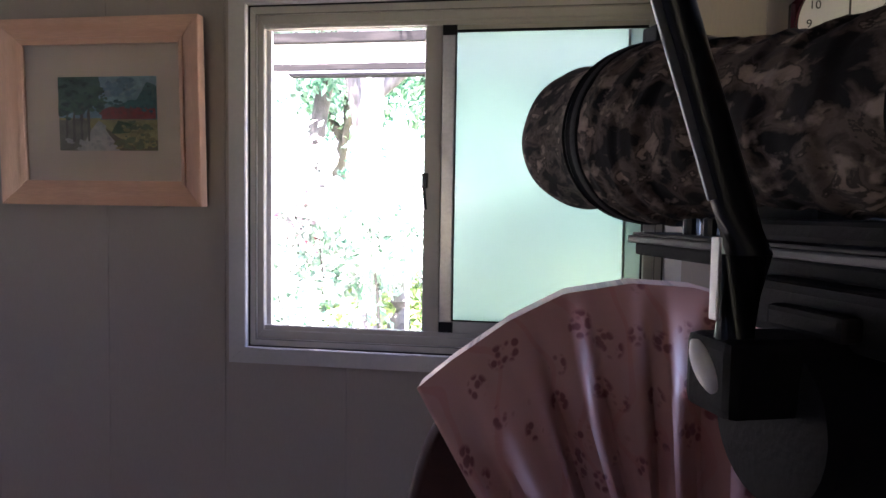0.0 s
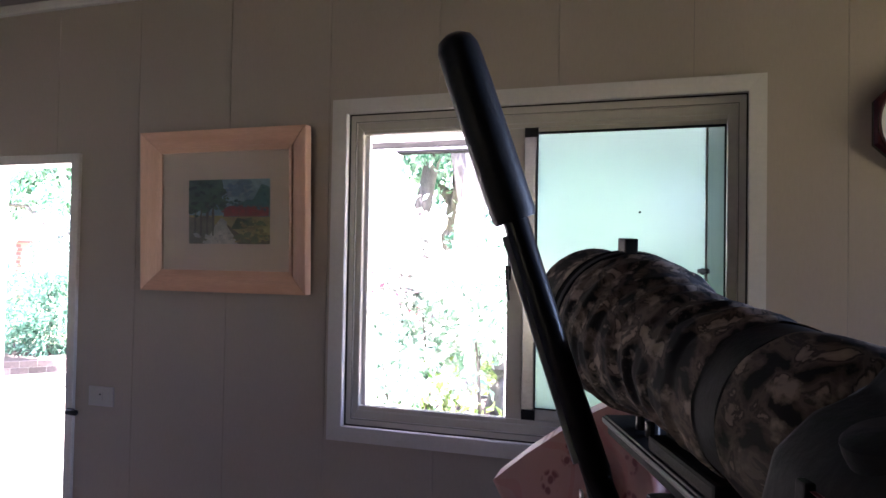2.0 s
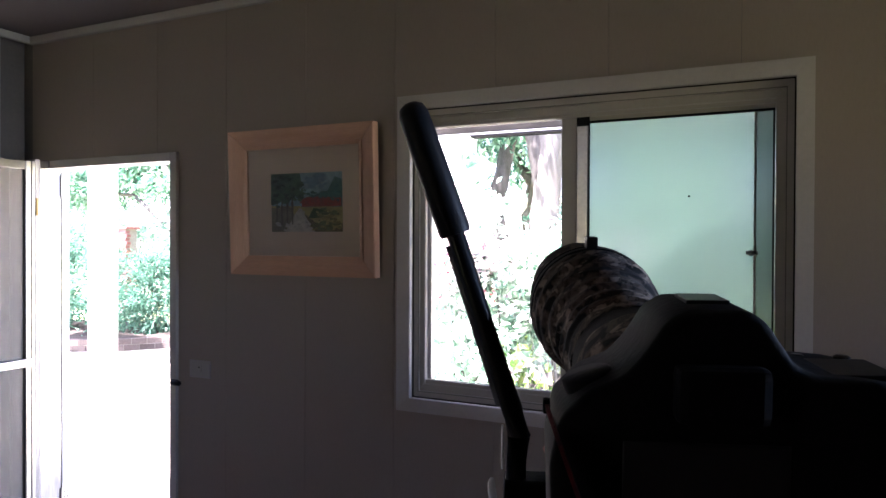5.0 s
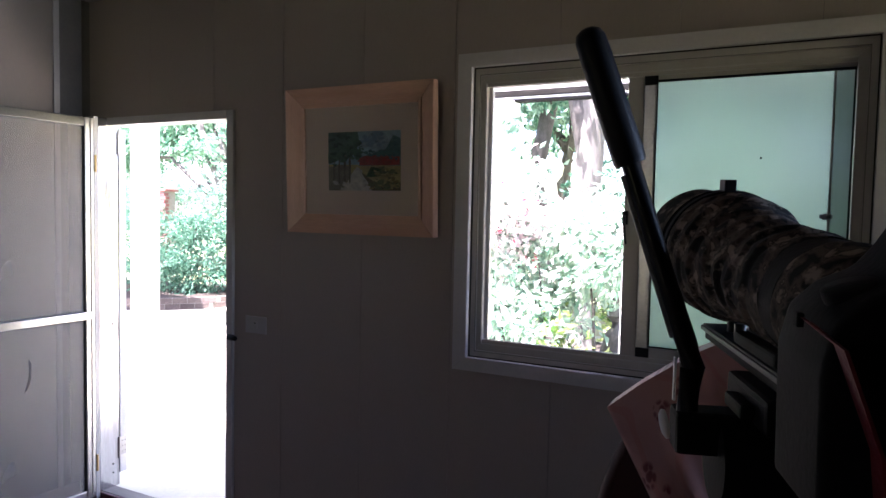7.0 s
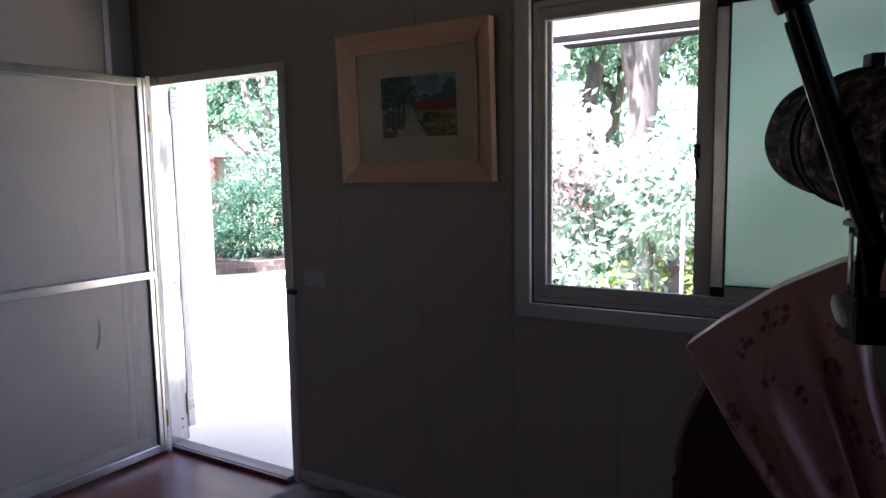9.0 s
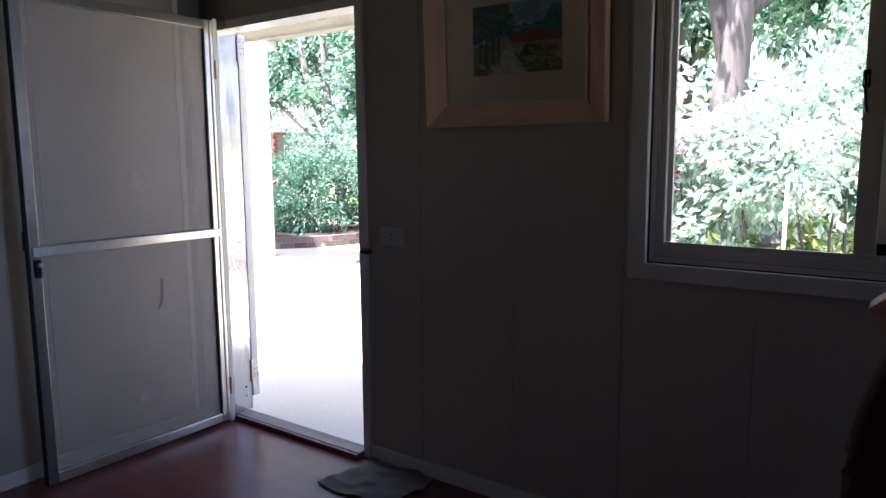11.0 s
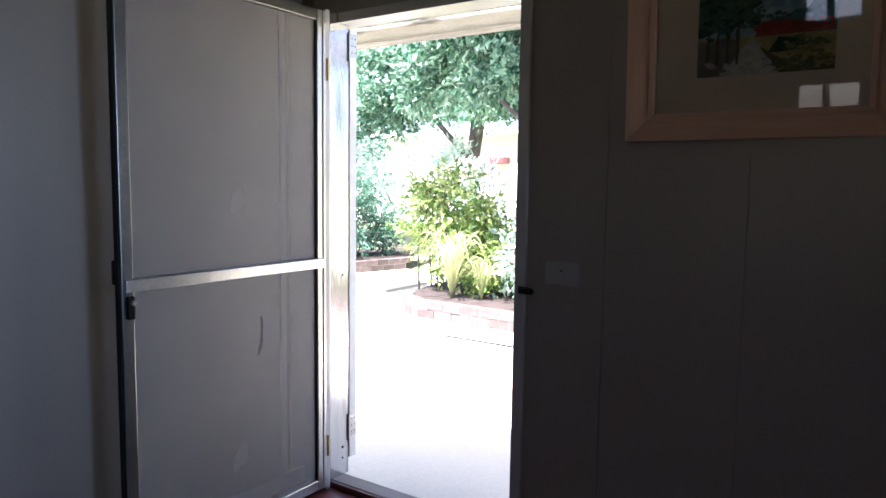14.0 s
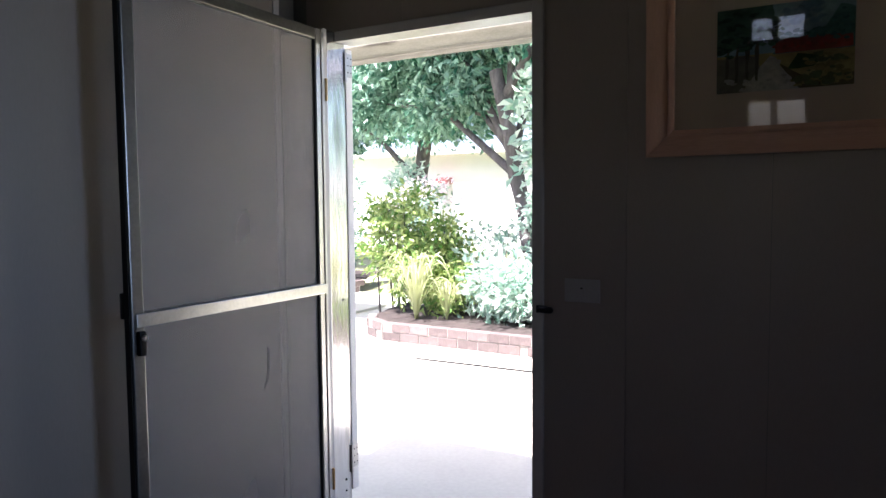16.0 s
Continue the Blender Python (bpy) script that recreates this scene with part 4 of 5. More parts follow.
def folded(profile, rings, depth, seed, steps=72):
    """A sleeve along the lens whose cloth overlaps in slanting, uneven folds."""
    bm, rows = bmesh.new(), []
    ds, rs = [p[0] for p in profile], [p[1] for p in profile]
    for n in range(rings + 1):
        d = ds[0] + (ds[-1] - ds[0]) * n / rings
        row = []
        for k in range(steps):
            a = 2 * math.pi * k / steps
            c, q = math.cos(a), math.sin(a)
            p = (d / 0.036 + 0.3 * math.sin(a + 1.0 + seed) + 0.45 * noise.noise(Vector((c * 1.3 + seed, q * 1.3, d * 14)))) % 1.0
            saw = p / 0.8 if p < 0.8 else (1 - p) / 0.2
            strong = 0.55 + 0.45 * noise.noise(Vector((c * 1.6, q * 1.6 + seed, d * 9)))
            edge = min(1, 8 * n / rings, 8 * (rings - n) / rings)
            r = np.interp(d, ds, rs) + depth * (saw - 0.5) * strong * edge + 0.0012 * noise.noise(Vector((c * 5, q * 5, d * 70)))
            row.append(bm.verts.new(BACK @ Vector((r * c, r * q, d))))
        rows.append(row)
    for lo, hi in zip(rows, rows[1:]):
        for k in range(steps):
            bm.faces.new((lo[k], lo[(k + 1) % steps], hi[(k + 1) % steps], hi[k]))
    return bm


part("barrel_cover", folded(BARREL, 110, 0.0062, 2.0), CAMO, lens, "wrinkled camouflage barrel cover", True)
part("focus_ring", spin(bmesh.new(), [(0.284, 0.044), (0.285, 0.0475), (0.318, 0.0475), (0.32, 0.044)], BACK, 48), MATTBLACK, lens, "black rubber ring", True)
part("rear_cover", spin(bmesh.new(), [(0.32, 0.044), (0.323, 0.049), (0.35, 0.0505), (0.372, 0.049), (0.388, 0.0475), (0.392, 0.043)], BACK, 56, wobble=0.05), CAMO, lens, "", True)
part("mount_ring", spin(bmesh.new(), [(0.409, 0.04), (0.41, 0.0435), (0.417, 0.0435), (0.418, 0.042)], BACK, 48), material("red_lens_ring", (0.16, 0.012, 0.014), 0.5), lens, "thin red ring", True)
part("mount", spin(bmesh.new(), [(0.392, 0.039), (0.393, 0.0425), (0.402, 0.0425), (0.404, 0.041), (0.409, 0.041)], BACK, 48), GREYMETAL, lens, "bright metal mount", True)
part("front_glass", spin(bmesh.new(), [(-0.1535, 0.02), (-0.1525, 0.05)], BACK, 40), BLACKMETAL, lens, "dark front cap", True)
knob = box(bmesh.new(), -0.0065, 0.0065, -0.012, 0.012, -0.014, 0.004, 0.0015, Matrix.Translation(PIN) @ pose(0, 0, 0, 3, 0, 20))
part("hood_knob", knob, BLACK, lens, "black hood clamp knob")
SIDEWAYS = Vector((WAY.y, -WAY.x, 0)).normalized()
turned = math.degrees(math.atan2(-WAY.x, WAY.y))


def along(s, drop, side=0.0):
    """A place s behind the ring, drop below the axis."""
    return RING - WAY * s + Vector((0, 0, -drop)) + SIDEWAYS * side


def level(s, up=0.0):
    """A level pose over the mounting plate, s behind the ring."""
    p = PLATE - FLAT * s
    return Matrix.Translation((p.x, p.y, PLATE.z + up)) @ pose(0, 0, 0, 0, 0, turned)


part("collar", spin(bmesh.new(), [(0.176, 0.04), (0.177, 0.0455), (0.2, 0.0455), (0.201, 0.04)], BACK, 48), BLACKMETAL, lens, "black tripod collar under the cover", True)
part("foot_post", box(bmesh.new(), -0.016, 0.016, -0.03, 0.03, -0.045, 0.0, 0.004, Matrix.Translation(along(0.185, 0.046)) @ pose(0, 0, 0, 0, 0, turned)), MATTBLACK, lens)
part("foot", box(bmesh.new(), -0.02, 0.02, -0.06, 0.06, -0.012, 0.0, 0.003, level(0.18, 0.0155)), MATTBLACK, lens, "lens foot")

camera_body = thing("slr_camera", "black digital SLR camera body on the lens", "camera")
BODY = Matrix.Translation(along(0.452, 0.006, 0.006)) @ pose(0, 0, 0, 3.3, 0, turned)


def body_box(name, dims, mat, label="", bevel=0.012):
    return part(name, box(bmesh.new(), *dims, bevel, BODY), mat, camera_body, label, False)


SHELL = [(-0.078, -0.075), (-0.081, 0.005), (-0.076, 0.028), (-0.062, 0.042), (-0.044, 0.05), (-0.034, 0.062), (-0.025, 0.077), (-0.015, 0.0835), (0.015, 0.0835), (0.023, 0.078), (0.031, 0.066), (0.037, 0.057), (0.047, 0.052), (0.074, 0.05), (0.096, 0.046), (0.107, 0.036), (0.11, -0.075)]
bm = bmesh.new()
rear = [bm.verts.new(BODY @ Vector((x, -0.036, z))) for x, z in SHELL]
face = bm.faces.new(rear)
grown = bmesh.ops.extrude_face_region(bm, geom=[face])["geom"]
for v in grown:
    if isinstance(v, bmesh.types.BMVert):
        v.co += BODY.to_3x3() @ Vector((0, 0.069, 0))
bmesh.ops.recalc_face_normals(bm, faces=bm.faces)
bmesh.ops.bevel(bm, geom=bm.edges[:], offset=0.0075, segments=3, affect="EDGES", profile=0.6, clamp_overlap=True)
part("body", bm, MATTBLACK, camera_body, "matt black body with a rounded prism hump", True)
body_box("hand_grip", (0.062, 0.112, -0.03, 0.055, -0.07, 0.034), MATTBLACK, "rubber hand grip", 0.014)
part("mode_dial", spin(bmesh.new(), [(0, 0.013), (0.004, 0.0138), (0.008, 0.0138), (0.0095, 0.012)], BODY @ Matrix.Translation((-0.058, -0.008, 0.037)) @ pose(0, 0, 0, 0, -18, 0), 28), MATTBLACK, camera_body, "ribbed mode dial", True)
for x in (0.058, 0.082):
    part("button", spin(bmesh.new(), [(0, 0.0045), (0.003, 0.0045), (0.004, 0.003)], BODY @ Matrix.Translation((x, 0.02, 0.0475)), 14), BLACKMETAL, camera_body, "", True)
body_box("top_panel", (0.052, 0.09, -0.026, 0.012, 0.0475, 0.0512), PLATEGREY, "small dark top display", 0.001)
body_box("eyepiece", (-0.022, 0.022, -0.05, -0.034, 0.03, 0.058), BLACK, "rubber eyepiece cup", 0.005)
body_box("screen", (-0.045, 0.035, -0.0375, -0.034, -0.045, 0.018), INK, "dark rear screen", 0.001)
body_box("hot_shoe", (-0.010, 0.012, -0.012, 0.016, 0.0815, 0.0855), BLACKMETAL, "dark metal hot shoe", 0.001)
for x, r, hgt in ((0.088, 0.009, 0.004),):
    part("dial", spin(bmesh.new(), [(0, r), (hgt - 0.002, r), (hgt, r * 0.85)], BODY @ Matrix.Translation((x, 0.0, 0.033)), 24), BLACKMETAL, camera_body, "knurled top dial", True)
for x in (-0.081, 0.072):
    body_box("strap_lug", (x - 0.002, x + 0.002, -0.003, 0.003, 0.02, 0.028), MATTBLACK, "", 0.001)
strap = bmesh.new()
PTS = [(-0.082, -0.01, 0.026), (-0.078, -0.045, 0.02), (-0.06, -0.05, -0.03), (-0.052, -0.05, -0.09), (-0.05, -0.046, -0.15), (-0.035, -0.042, -0.19), (0.0, -0.04, -0.205), (0.03, -0.042, -0.19), (0.055, -0.045, -0.13), (0.07, -0.045, -0.05), (0.08, -0.01, 0.022)]
rows_s = []
for n, p in enumerate(PTS):
    rows_s.append([strap.verts.new(BODY @ (Vector(p) + Vector((dx, dy, 0)))) for dx, dy in ((0, -0.006), (0.002, -0.006), (0.002, 0.006), (0, 0.006))])
for lo, hi in zip(rows_s, rows_s[1:]):
    for k in range(4):
        strap.faces.new((lo[k], lo[(k + 1) % 4], hi[(k + 1) % 4], hi[k]))
part("neck_strap", strap, RED, camera_body, "hanging red woven strap", True)

tripod = thing("tripod", "black fluid-head tripod with a long pan handle", "tripod", at=(0, 0, 0))
part("quick_plate", box(bmesh.new(), -0.021, 0.021, -0.155, 0.155, -0.0055, 0.0, 0.0015, level(0.145)), PLATEGREY, tripod, "long grey mounting plate")
part("plate_pad", box(bmesh.new(), -0.0195, 0.0195, -0.15, 0.15, 0.0, 0.0025, 0.001, level(0.145)), BLACK, tripod, "black rubber pad")
part("dovetail", box(bmesh.new(), -0.017, 0.017, -0.15, 0.15, -0.015, -0.0055, 0.002, level(0.145)), MATTBLACK, tripod, "black dovetail under the plate")
for s in (0.05, 0.075):
    part("plate_screw", spin(bmesh.new(), [(0, 0.006), (0.012, 0.006), (0.013, 0.004)], level(s, 0.002), 12), BLACKMETAL, tripod)
HEADM = level(0.215, -0.0155)
part("plate_clamp", box(bmesh.new(), -0.034, 0.034, -0.055, 0.06, -0.028, 0.0, 0.005, HEADM), MATTBLACK, tripod, "plate clamp")
part("clamp_lever", box(bmesh.new(), -0.046, -0.034, -0.03, 0.02, -0.022, -0.010, 0.003, HEADM), MATTBLACK, tripod)
part("tilt_housing", spin(bmesh.new(), [(-0.06, 0.03), (-0.058, 0.04), (-0.02, 0.044), (0.03, 0.044), (0.056, 0.04), (0.06, 0.03)], HEADM @ Matrix.Translation((0, 0, -0.062)) @ pose(0, 0, 0, 0, 90, 0), 32), MATTBLACK, tripod, "round tilt drag housing", True)
part("tilt_dial", spin(bmesh.new(), [(0, 0.036), (0.012, 0.036), (0.016, 0.03)], HEADM @ Matrix.Translation((0.06, 0, -0.062)) @ pose(0, 0, 0, 0, 90, 0), 32), BLACKMETAL, tripod, "black drag dial", True)
part("pan_base", spin(bmesh.new(), [(-0.175, 0.034), (-0.17, 0.046), (-0.13, 0.048), (-0.11, 0.042), (-0.10, 0.03)], HEADM, 36), BLACKMETAL, tripod, "round pan base", True)
part("lock_knob", spin(bmesh.new(), [(0, 0.006), (0.02, 0.007), (0.022, 0.016), (0.04, 0.017), (0.044, 0.012)], HEADM @ Matrix.Translation((-0.03, -0.035, -0.14)) @ pose(0, 0, 0, 90, 0, -50), 20), GREYMETAL, tripod, "grey lock knob", True)
part("counterbalance_knob", spin(bmesh.new(), [(0, 0.016), (0.02, 0.018), (0.035, 0.018), (0.04, 0.014)], HEADM @ Matrix.Translation((0.03, -0.05, -0.10)) @ pose(0, 0, 0, 90, 0, 20), 20), BLACKMETAL, tripod, "ribbed black knob", True)
# pan handle: foam grip, flat bar, elbow, clamp block with a pale painted highlight
TIP, GRIPEND, ELBOW, BLOCK = Vector((0.749, 0.864, 1.766)), Vector((0.786, 0.879, 1.654)), Vector((0.836, 0.889, 1.500)), Vector((0.836, 0.892, 1.448))
down = (GRIPEND - TIP).normalized()
GRIPM = axis_pose(TIP, down)
handle_len = (GRIPEND - TIP).length
handle = part("pan_handle", tube(bmesh.new(), [GRIPEND - down * 0.02, GRIPEND, GRIPEND.lerp(ELBOW, 0.5), ELBOW - Vector((0.002, 0, -0.008)), ELBOW + Vector((0.004, 0, -0.012)), BLOCK + Vector((0, 0, -0.01))], [0.0088, 0.0088, 0.009, 0.0098, 0.0105, 0.0105], 14, 0.9), BLACKMETAL, tripod, "bent black pan handle", True)
part("grip", spin(bmesh.new(), [(0.0, 0.002), (0.001, 0.006), (0.004, 0.0105), (0.01, 0.0128), (0.03, 0.0135), (handle_len - 0.004, 0.0138), (handle_len, 0.0125)], GRIPM, 24), BLACK, handle, "black foam grip", True)
part("bar_edge", box(bmesh.new(), -0.0012, 0.0012, -0.003, 0.003, 0.01, (ELBOW - GRIPEND).length - 0.012, 0.0008, axis_pose(GRIPEND + Vector((-0.0078, -0.004, 0)), ELBOW - GRIPEND)), GREYMETAL, handle, "bright edge strip of the bar")
part("clamp_block", box(bmesh.new(), -0.010, 0.05, -0.014, 0.022, -0.032, 0.003, 0.005, Matrix.Translation(BLOCK) @ pose(0, 0, 0, 0, 0, turned)), MATTBLACK, tripod, "handle clamp block")
# pale ellipse standing for the glossy highlight on the block's rounded end
part("end_highlight", spin(bmesh.new(), [(0, 0.017), (0.006, 0.0175), (0.012, 0.013), (0.014, 0.006)], Matrix.Translation(BLOCK + Vector((-0.0135, -0.012, -0.008))) @ pose(0, 0, 0, 0, -90, turned + 20) @ pose(0, 0, 0, 0, 0, 28) @ Matrix.Diagonal((0.7, 0.24, 0.4, 1)), 24), PALEGREY, tripod, "pale rounded patch, painted highlight on the block's end", True)
part("bracket_edge", box(bmesh.new(), -0.0009, 0.0009, -0.003, 0.003, -0.04, -0.004, 0.0006, Matrix.Translation((0.8265, 0.886, 1.499)) @ pose(0, 0, 0, 0, 0, turned)), PALEGREY, tripod, "bright edge strip of the handle bracket")
part("handle_arm", tube(bmesh.new(), [BLOCK + Vector((0.03, 0.005, -0.015)), BLOCK + Vector((0.07, 0.03, -0.03))], 0.014, 12), BLACKMETAL, tripod, smooth=True)
APEX = along(0.215, 0.30)
part("column", tube(bmesh.new(), [APEX + Vector((0, 0, -0.22)), APEX + Vector((0, 0, 0.04))], 0.016, 16), BLACKMETAL, tripod, "centre column", True)
part("shoulder", spin(bmesh.new(), [(-0.04, 0.03), (-0.035, 0.05), (0.0, 0.052), (0.015, 0.035)], Matrix.Translation(APEX), 24), BLACKMETAL, tripod, "leg shoulder casting", True)
for deg in (80, 200, 320):
    d = Vector((math.cos(radians(deg)), math.sin(radians(deg)), 0))
    a, b, c = APEX + d * 0.045 + Vector((0, 0, -0.01)), APEX + d * 0.24, APEX + d * 0.43
    b.z, c.z = 0.58, 0.018
    leg = part("leg", tube(bmesh.new(), [a, b], [0.018, 0.017], 14), BLACKMETAL, tripod, smooth=True)
    part("lower_leg", tube(bmesh.new(), [b, c], [0.0125, 0.0125], 12), BLACKMETAL, leg, smooth=True)
    part("leg_clamp", tube(bmesh.new(), [b.lerp(a, 0.05), b.lerp(c, 0.05)], 0.021, 14), BLACK, leg, smooth=True)
    part("rubber_foot", spin(bmesh.new(), [(0, 0.014), (0.004, 0.018), (0.02, 0.017), (0.026, 0.012)], Matrix.Translation((c.x, c.y, 0.0)), 14), BLACK, leg, smooth=True)

# ---- outside ----
GROUND = -0.06
bm = bmesh.new()
bmesh.ops.create_grid(bm, x_segments=2, y_segments=2, size=1500)
ground = part("ground", bm, LAWN)
ground.location = (0, 0, GROUND - 0.03)
tagged(ground, "dry sunlit lawn and soil reaching to the distance", "ground", kind="structure")
tagged(slab("pavement", (-12.0, 6.0, OUT + 0.0, 9.6, -0.3, GROUND), CONCRETE, bevel=0.02), "pale sunlit concrete patio", "patio", kind="structure")

# pergola: white posts and beams, the beams toned down as if in shade
pergola = thing("pergola", "white painted timber pergola over the patio", "pergola")
slab("post", (-7.70, -7.42, 7.02, 7.30, GROUND, 3.02), PAINTED, pergola, "thick white post", 0.01)
slab("beam", (-9.5, -2.4, 7.06, 7.26, 3.045, 3.22), WORNSHADED, pergola, "white beam with flaking paint, greyed as if in shade", 0.008)
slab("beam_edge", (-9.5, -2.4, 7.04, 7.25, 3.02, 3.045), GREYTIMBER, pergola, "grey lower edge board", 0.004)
slab("soffit_board", (-9.5, -2.4, 6.3, 7.04, 3.22, 3.25), WORNSHADED, pergola, "peeling white soffit board, greyed as if in shade", 0.004)
slab("beam_capital", (-7.9, -7.2, 7.05, 7.27, 2.9, 3.02), PAINTED, pergola, bevel=0.01)
slab("post", (-1.86, -1.70, 6.34, 6.50, GROUND, 2.66), PAINTED, pergola, "slimmer white post", 0.008)
slab("beam", (-1.95, 4.2, 6.36, 6.48, 2.692, 2.752), SHADETONE, pergola, "weathered beam, its shade painted in dark grey", 0.006)
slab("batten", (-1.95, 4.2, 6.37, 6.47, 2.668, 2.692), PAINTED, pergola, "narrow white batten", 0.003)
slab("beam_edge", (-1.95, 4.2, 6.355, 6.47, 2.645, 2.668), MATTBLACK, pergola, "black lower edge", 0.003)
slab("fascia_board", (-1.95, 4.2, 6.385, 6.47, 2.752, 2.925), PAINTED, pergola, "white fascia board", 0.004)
slab("upper_beam", (-1.95, 4.2, 6.33, 6.48, 2.925, 3.01), SHADETONE, pergola, "weathered upper beam, its shade painted in dark grey", 0.006)
slab("post_capital", (-1.92, -1.52, 6.33, 6.51, 2.52, 2.655), PAINTED, pergola, "white bracket on the post", 0.01)


def trunk(name, base, tip, r0, r1, parent, seed, bends=7, bark=None):
    rng = random.Random(seed)
    a, b = Vector(base), Vector(tip)
    pts = [a.lerp(b, n / bends) + Vector((rng.uniform(-1, 1), rng.uniform(-1, 1), 0)) * (a - b).length * 0.022 * (0 < n < bends) for n in range(bends + 1)]
    rad = [r0 + (r1 - r0) * (n / bends) ** 0.8 for n in range(bends + 1)]
    rad[0] *= 1.25
    bm = bmesh.new()
    tube(bm, pts, rad, 14)
    bmesh.ops.subdivide_edges(bm, edges=bm.edges[:], cuts=2, use_grid_fill=True)
    for v in bm.verts:
        v.co += Vector((1, 1, 0)) * 0.12 * r0 * noise.noise(Vector((v.co.x * 14, v.co.y * 14, v.co.z * 2)))
    return part(name, bm, bark or BARK, parent, smooth=True)


def tree(label, base, tip, r0, r1, crown, count, size, mat, seed, limbs=6, group="garden trees", bark=None):
    t = thing("tree", label, "tree", group)
    trunk("trunk", base, tip, r0, r1, t, seed, bark=bark)
    rng = random.Random(seed + 5)
    for n in range(limbs):
        b = crown[n % len(crown)]
        start = Vector(base).lerp(Vector(tip), rng.uniform(0.5, 0.98))
        end = Vector(b[:3]) + Vector((rng.uniform(-0.6, 0.6) * b[3], rng.uniform(-0.6, 0.6) * b[4], rng.uniform(-0.2, 0.5) * b[5]))
        midp = start.lerp(end, 0.5) + Vector((0, 0, 0.12 * (end - start).length))
        part("limb", tube(bmesh.new(), [start, midp, end], [r1 * 0.7, r1 * 0.45, r1 * 0.12], 8), BARK, t, smooth=True)
    leaves("crown", crown, count, size, mat, t, seed)
    return t


def bush(name, label, blobs, count, size, mat, seed, category="shrub", stems=7, extra=(), long=2.2, droop=0.3):
    t = thing(name, label, category, "garden shrubs")
    rng = random.Random(seed)
    for n in range(stems):
        b = blobs[n % len(blobs)]
        foot = (b[0] + rng.uniform(-0.3, 0.3) * b[3], b[1] + rng.uniform(-0.3, 0.3) * b[4], GROUND - 0.02)
        head = (b[0] + rng.uniform(-0.6, 0.6) * b[3], b[1] + rng.uniform(-0.6, 0.6) * b[4], b[2] + 0.5 * b[5])
        part("stem", tube(bmesh.new(), [foot, Vector(foot).lerp(Vector(head), 0.5) + Vector((rng.uniform(-0.05, 0.05), 0, 0)), head], [0.016, 0.011, 0.004], 7), BARK, t, smooth=True)
    leaves("foliage", blobs, count, size, mat, t, seed, long=long, droop=droop)
    for nm, bl, ct, sz, mt in extra:
        leaves(nm, bl, ct, sz, mt, t, seed + 3, kind="stuff")
    return t


# seen through the door
bush("shrub", "loose grey-green flowering shrubs behind the far brick edging", [(-8.6, 8.9, 1.15, 0.45, 0.4, 0.35), (-9.6, 8.9, 1.25, 0.5, 0.4, 0.4), (-8.0, 9.3, 1.1, 0.3, 0.3, 0.35), (-11.0, 9.0, 1.4, 0.6, 0.4, 0.4), (-9.0, 8.6, 0.55, 0.7, 0.5, 0.6), (-8.3, 8.9, 0.55, 0.6, 0.5, 0.65), (-7.9, 9.7, 0.5, 0.5, 0.5, 0.55), (-10.2, 8.2, 0.6, 0.8, 0.6, 0.6), (-11.4, 8.8, 0.7, 0.8, 0.6, 0.7), (-12.6, 9.2, 0.7, 0.8, 0.6, 0.7)], 17000, 0.095, LEAF_TEAL, 11, stems=14, long=3.2)
bush("shrub", "yellow-green leafy shrub in the brick bed", [(-5.05, 7.35, 0.85, 0.36, 0.35, 0.45), (-4.55, 7.3, 0.6, 0.36, 0.35, 0.45), (-4.85, 7.3, 1.3, 0.24, 0.25, 0.3), (-4.3, 7.25, 0.4, 0.3, 0.3, 0.35), (-5.35, 7.4, 1.15, 0.2, 0.2, 0.25), (-4.45, 7.4, 1.05, 0.22, 0.2, 0.25)], 4600, 0.085, LEAF_LIME, 12)
bush("shrub", "thin sunlit shrub with pale blossom behind the brick bed", [(-5.9, 9.3, 1.3, 0.4, 0.5, 0.5), (-6.4, 9.7, 1.6, 0.4, 0.4, 0.4), (-3.6, 8.4, 1.1, 0.35, 0.4, 0.4), (-5.0, 9.5, 0.7, 0.9, 0.5, 0.5)], 2400, 0.10, LEAF_PALE, 17, extra=(("blossom", [(-5.6, 9.0, 1.5, 0.8, 0.4, 0.5)], 350, 0.08, BLOSSOM),))
bush("shrub", "bank of pale sunlit shrubs at the far end of the patio", [(-13.8, 12.4, 1.5, 0.9, 0.6, 0.8), (-12.4, 12.5, 1.2, 0.9, 0.6, 0.8), (-11.0, 12.0, 1.6, 0.7, 0.5, 0.7), (-9.6, 11.6, 1.3, 0.8, 0.5, 0.7), (-15.4, 12.4, 1.6, 0.9, 0.6, 0.8), (-10.4, 12.2, 1.9, 0.6, 0.4, 0.4), (-13.0, 12.2, 2.0, 0.6, 0.4, 0.4)], 9000, 0.11, LEAF_MID, 19, stems=10)
bush("shrub", "pale-leaved low shrub in the brick bed", [(-3.75, 7.2, 0.45, 0.45, 0.4, 0.4), (-3.2, 7.0, 0.4, 0.45, 0.4, 0.4), (-2.6, 6.9, 0.5, 0.5, 0.4, 0.5)], 4200, 0.10, LEAF_PALE, 13)


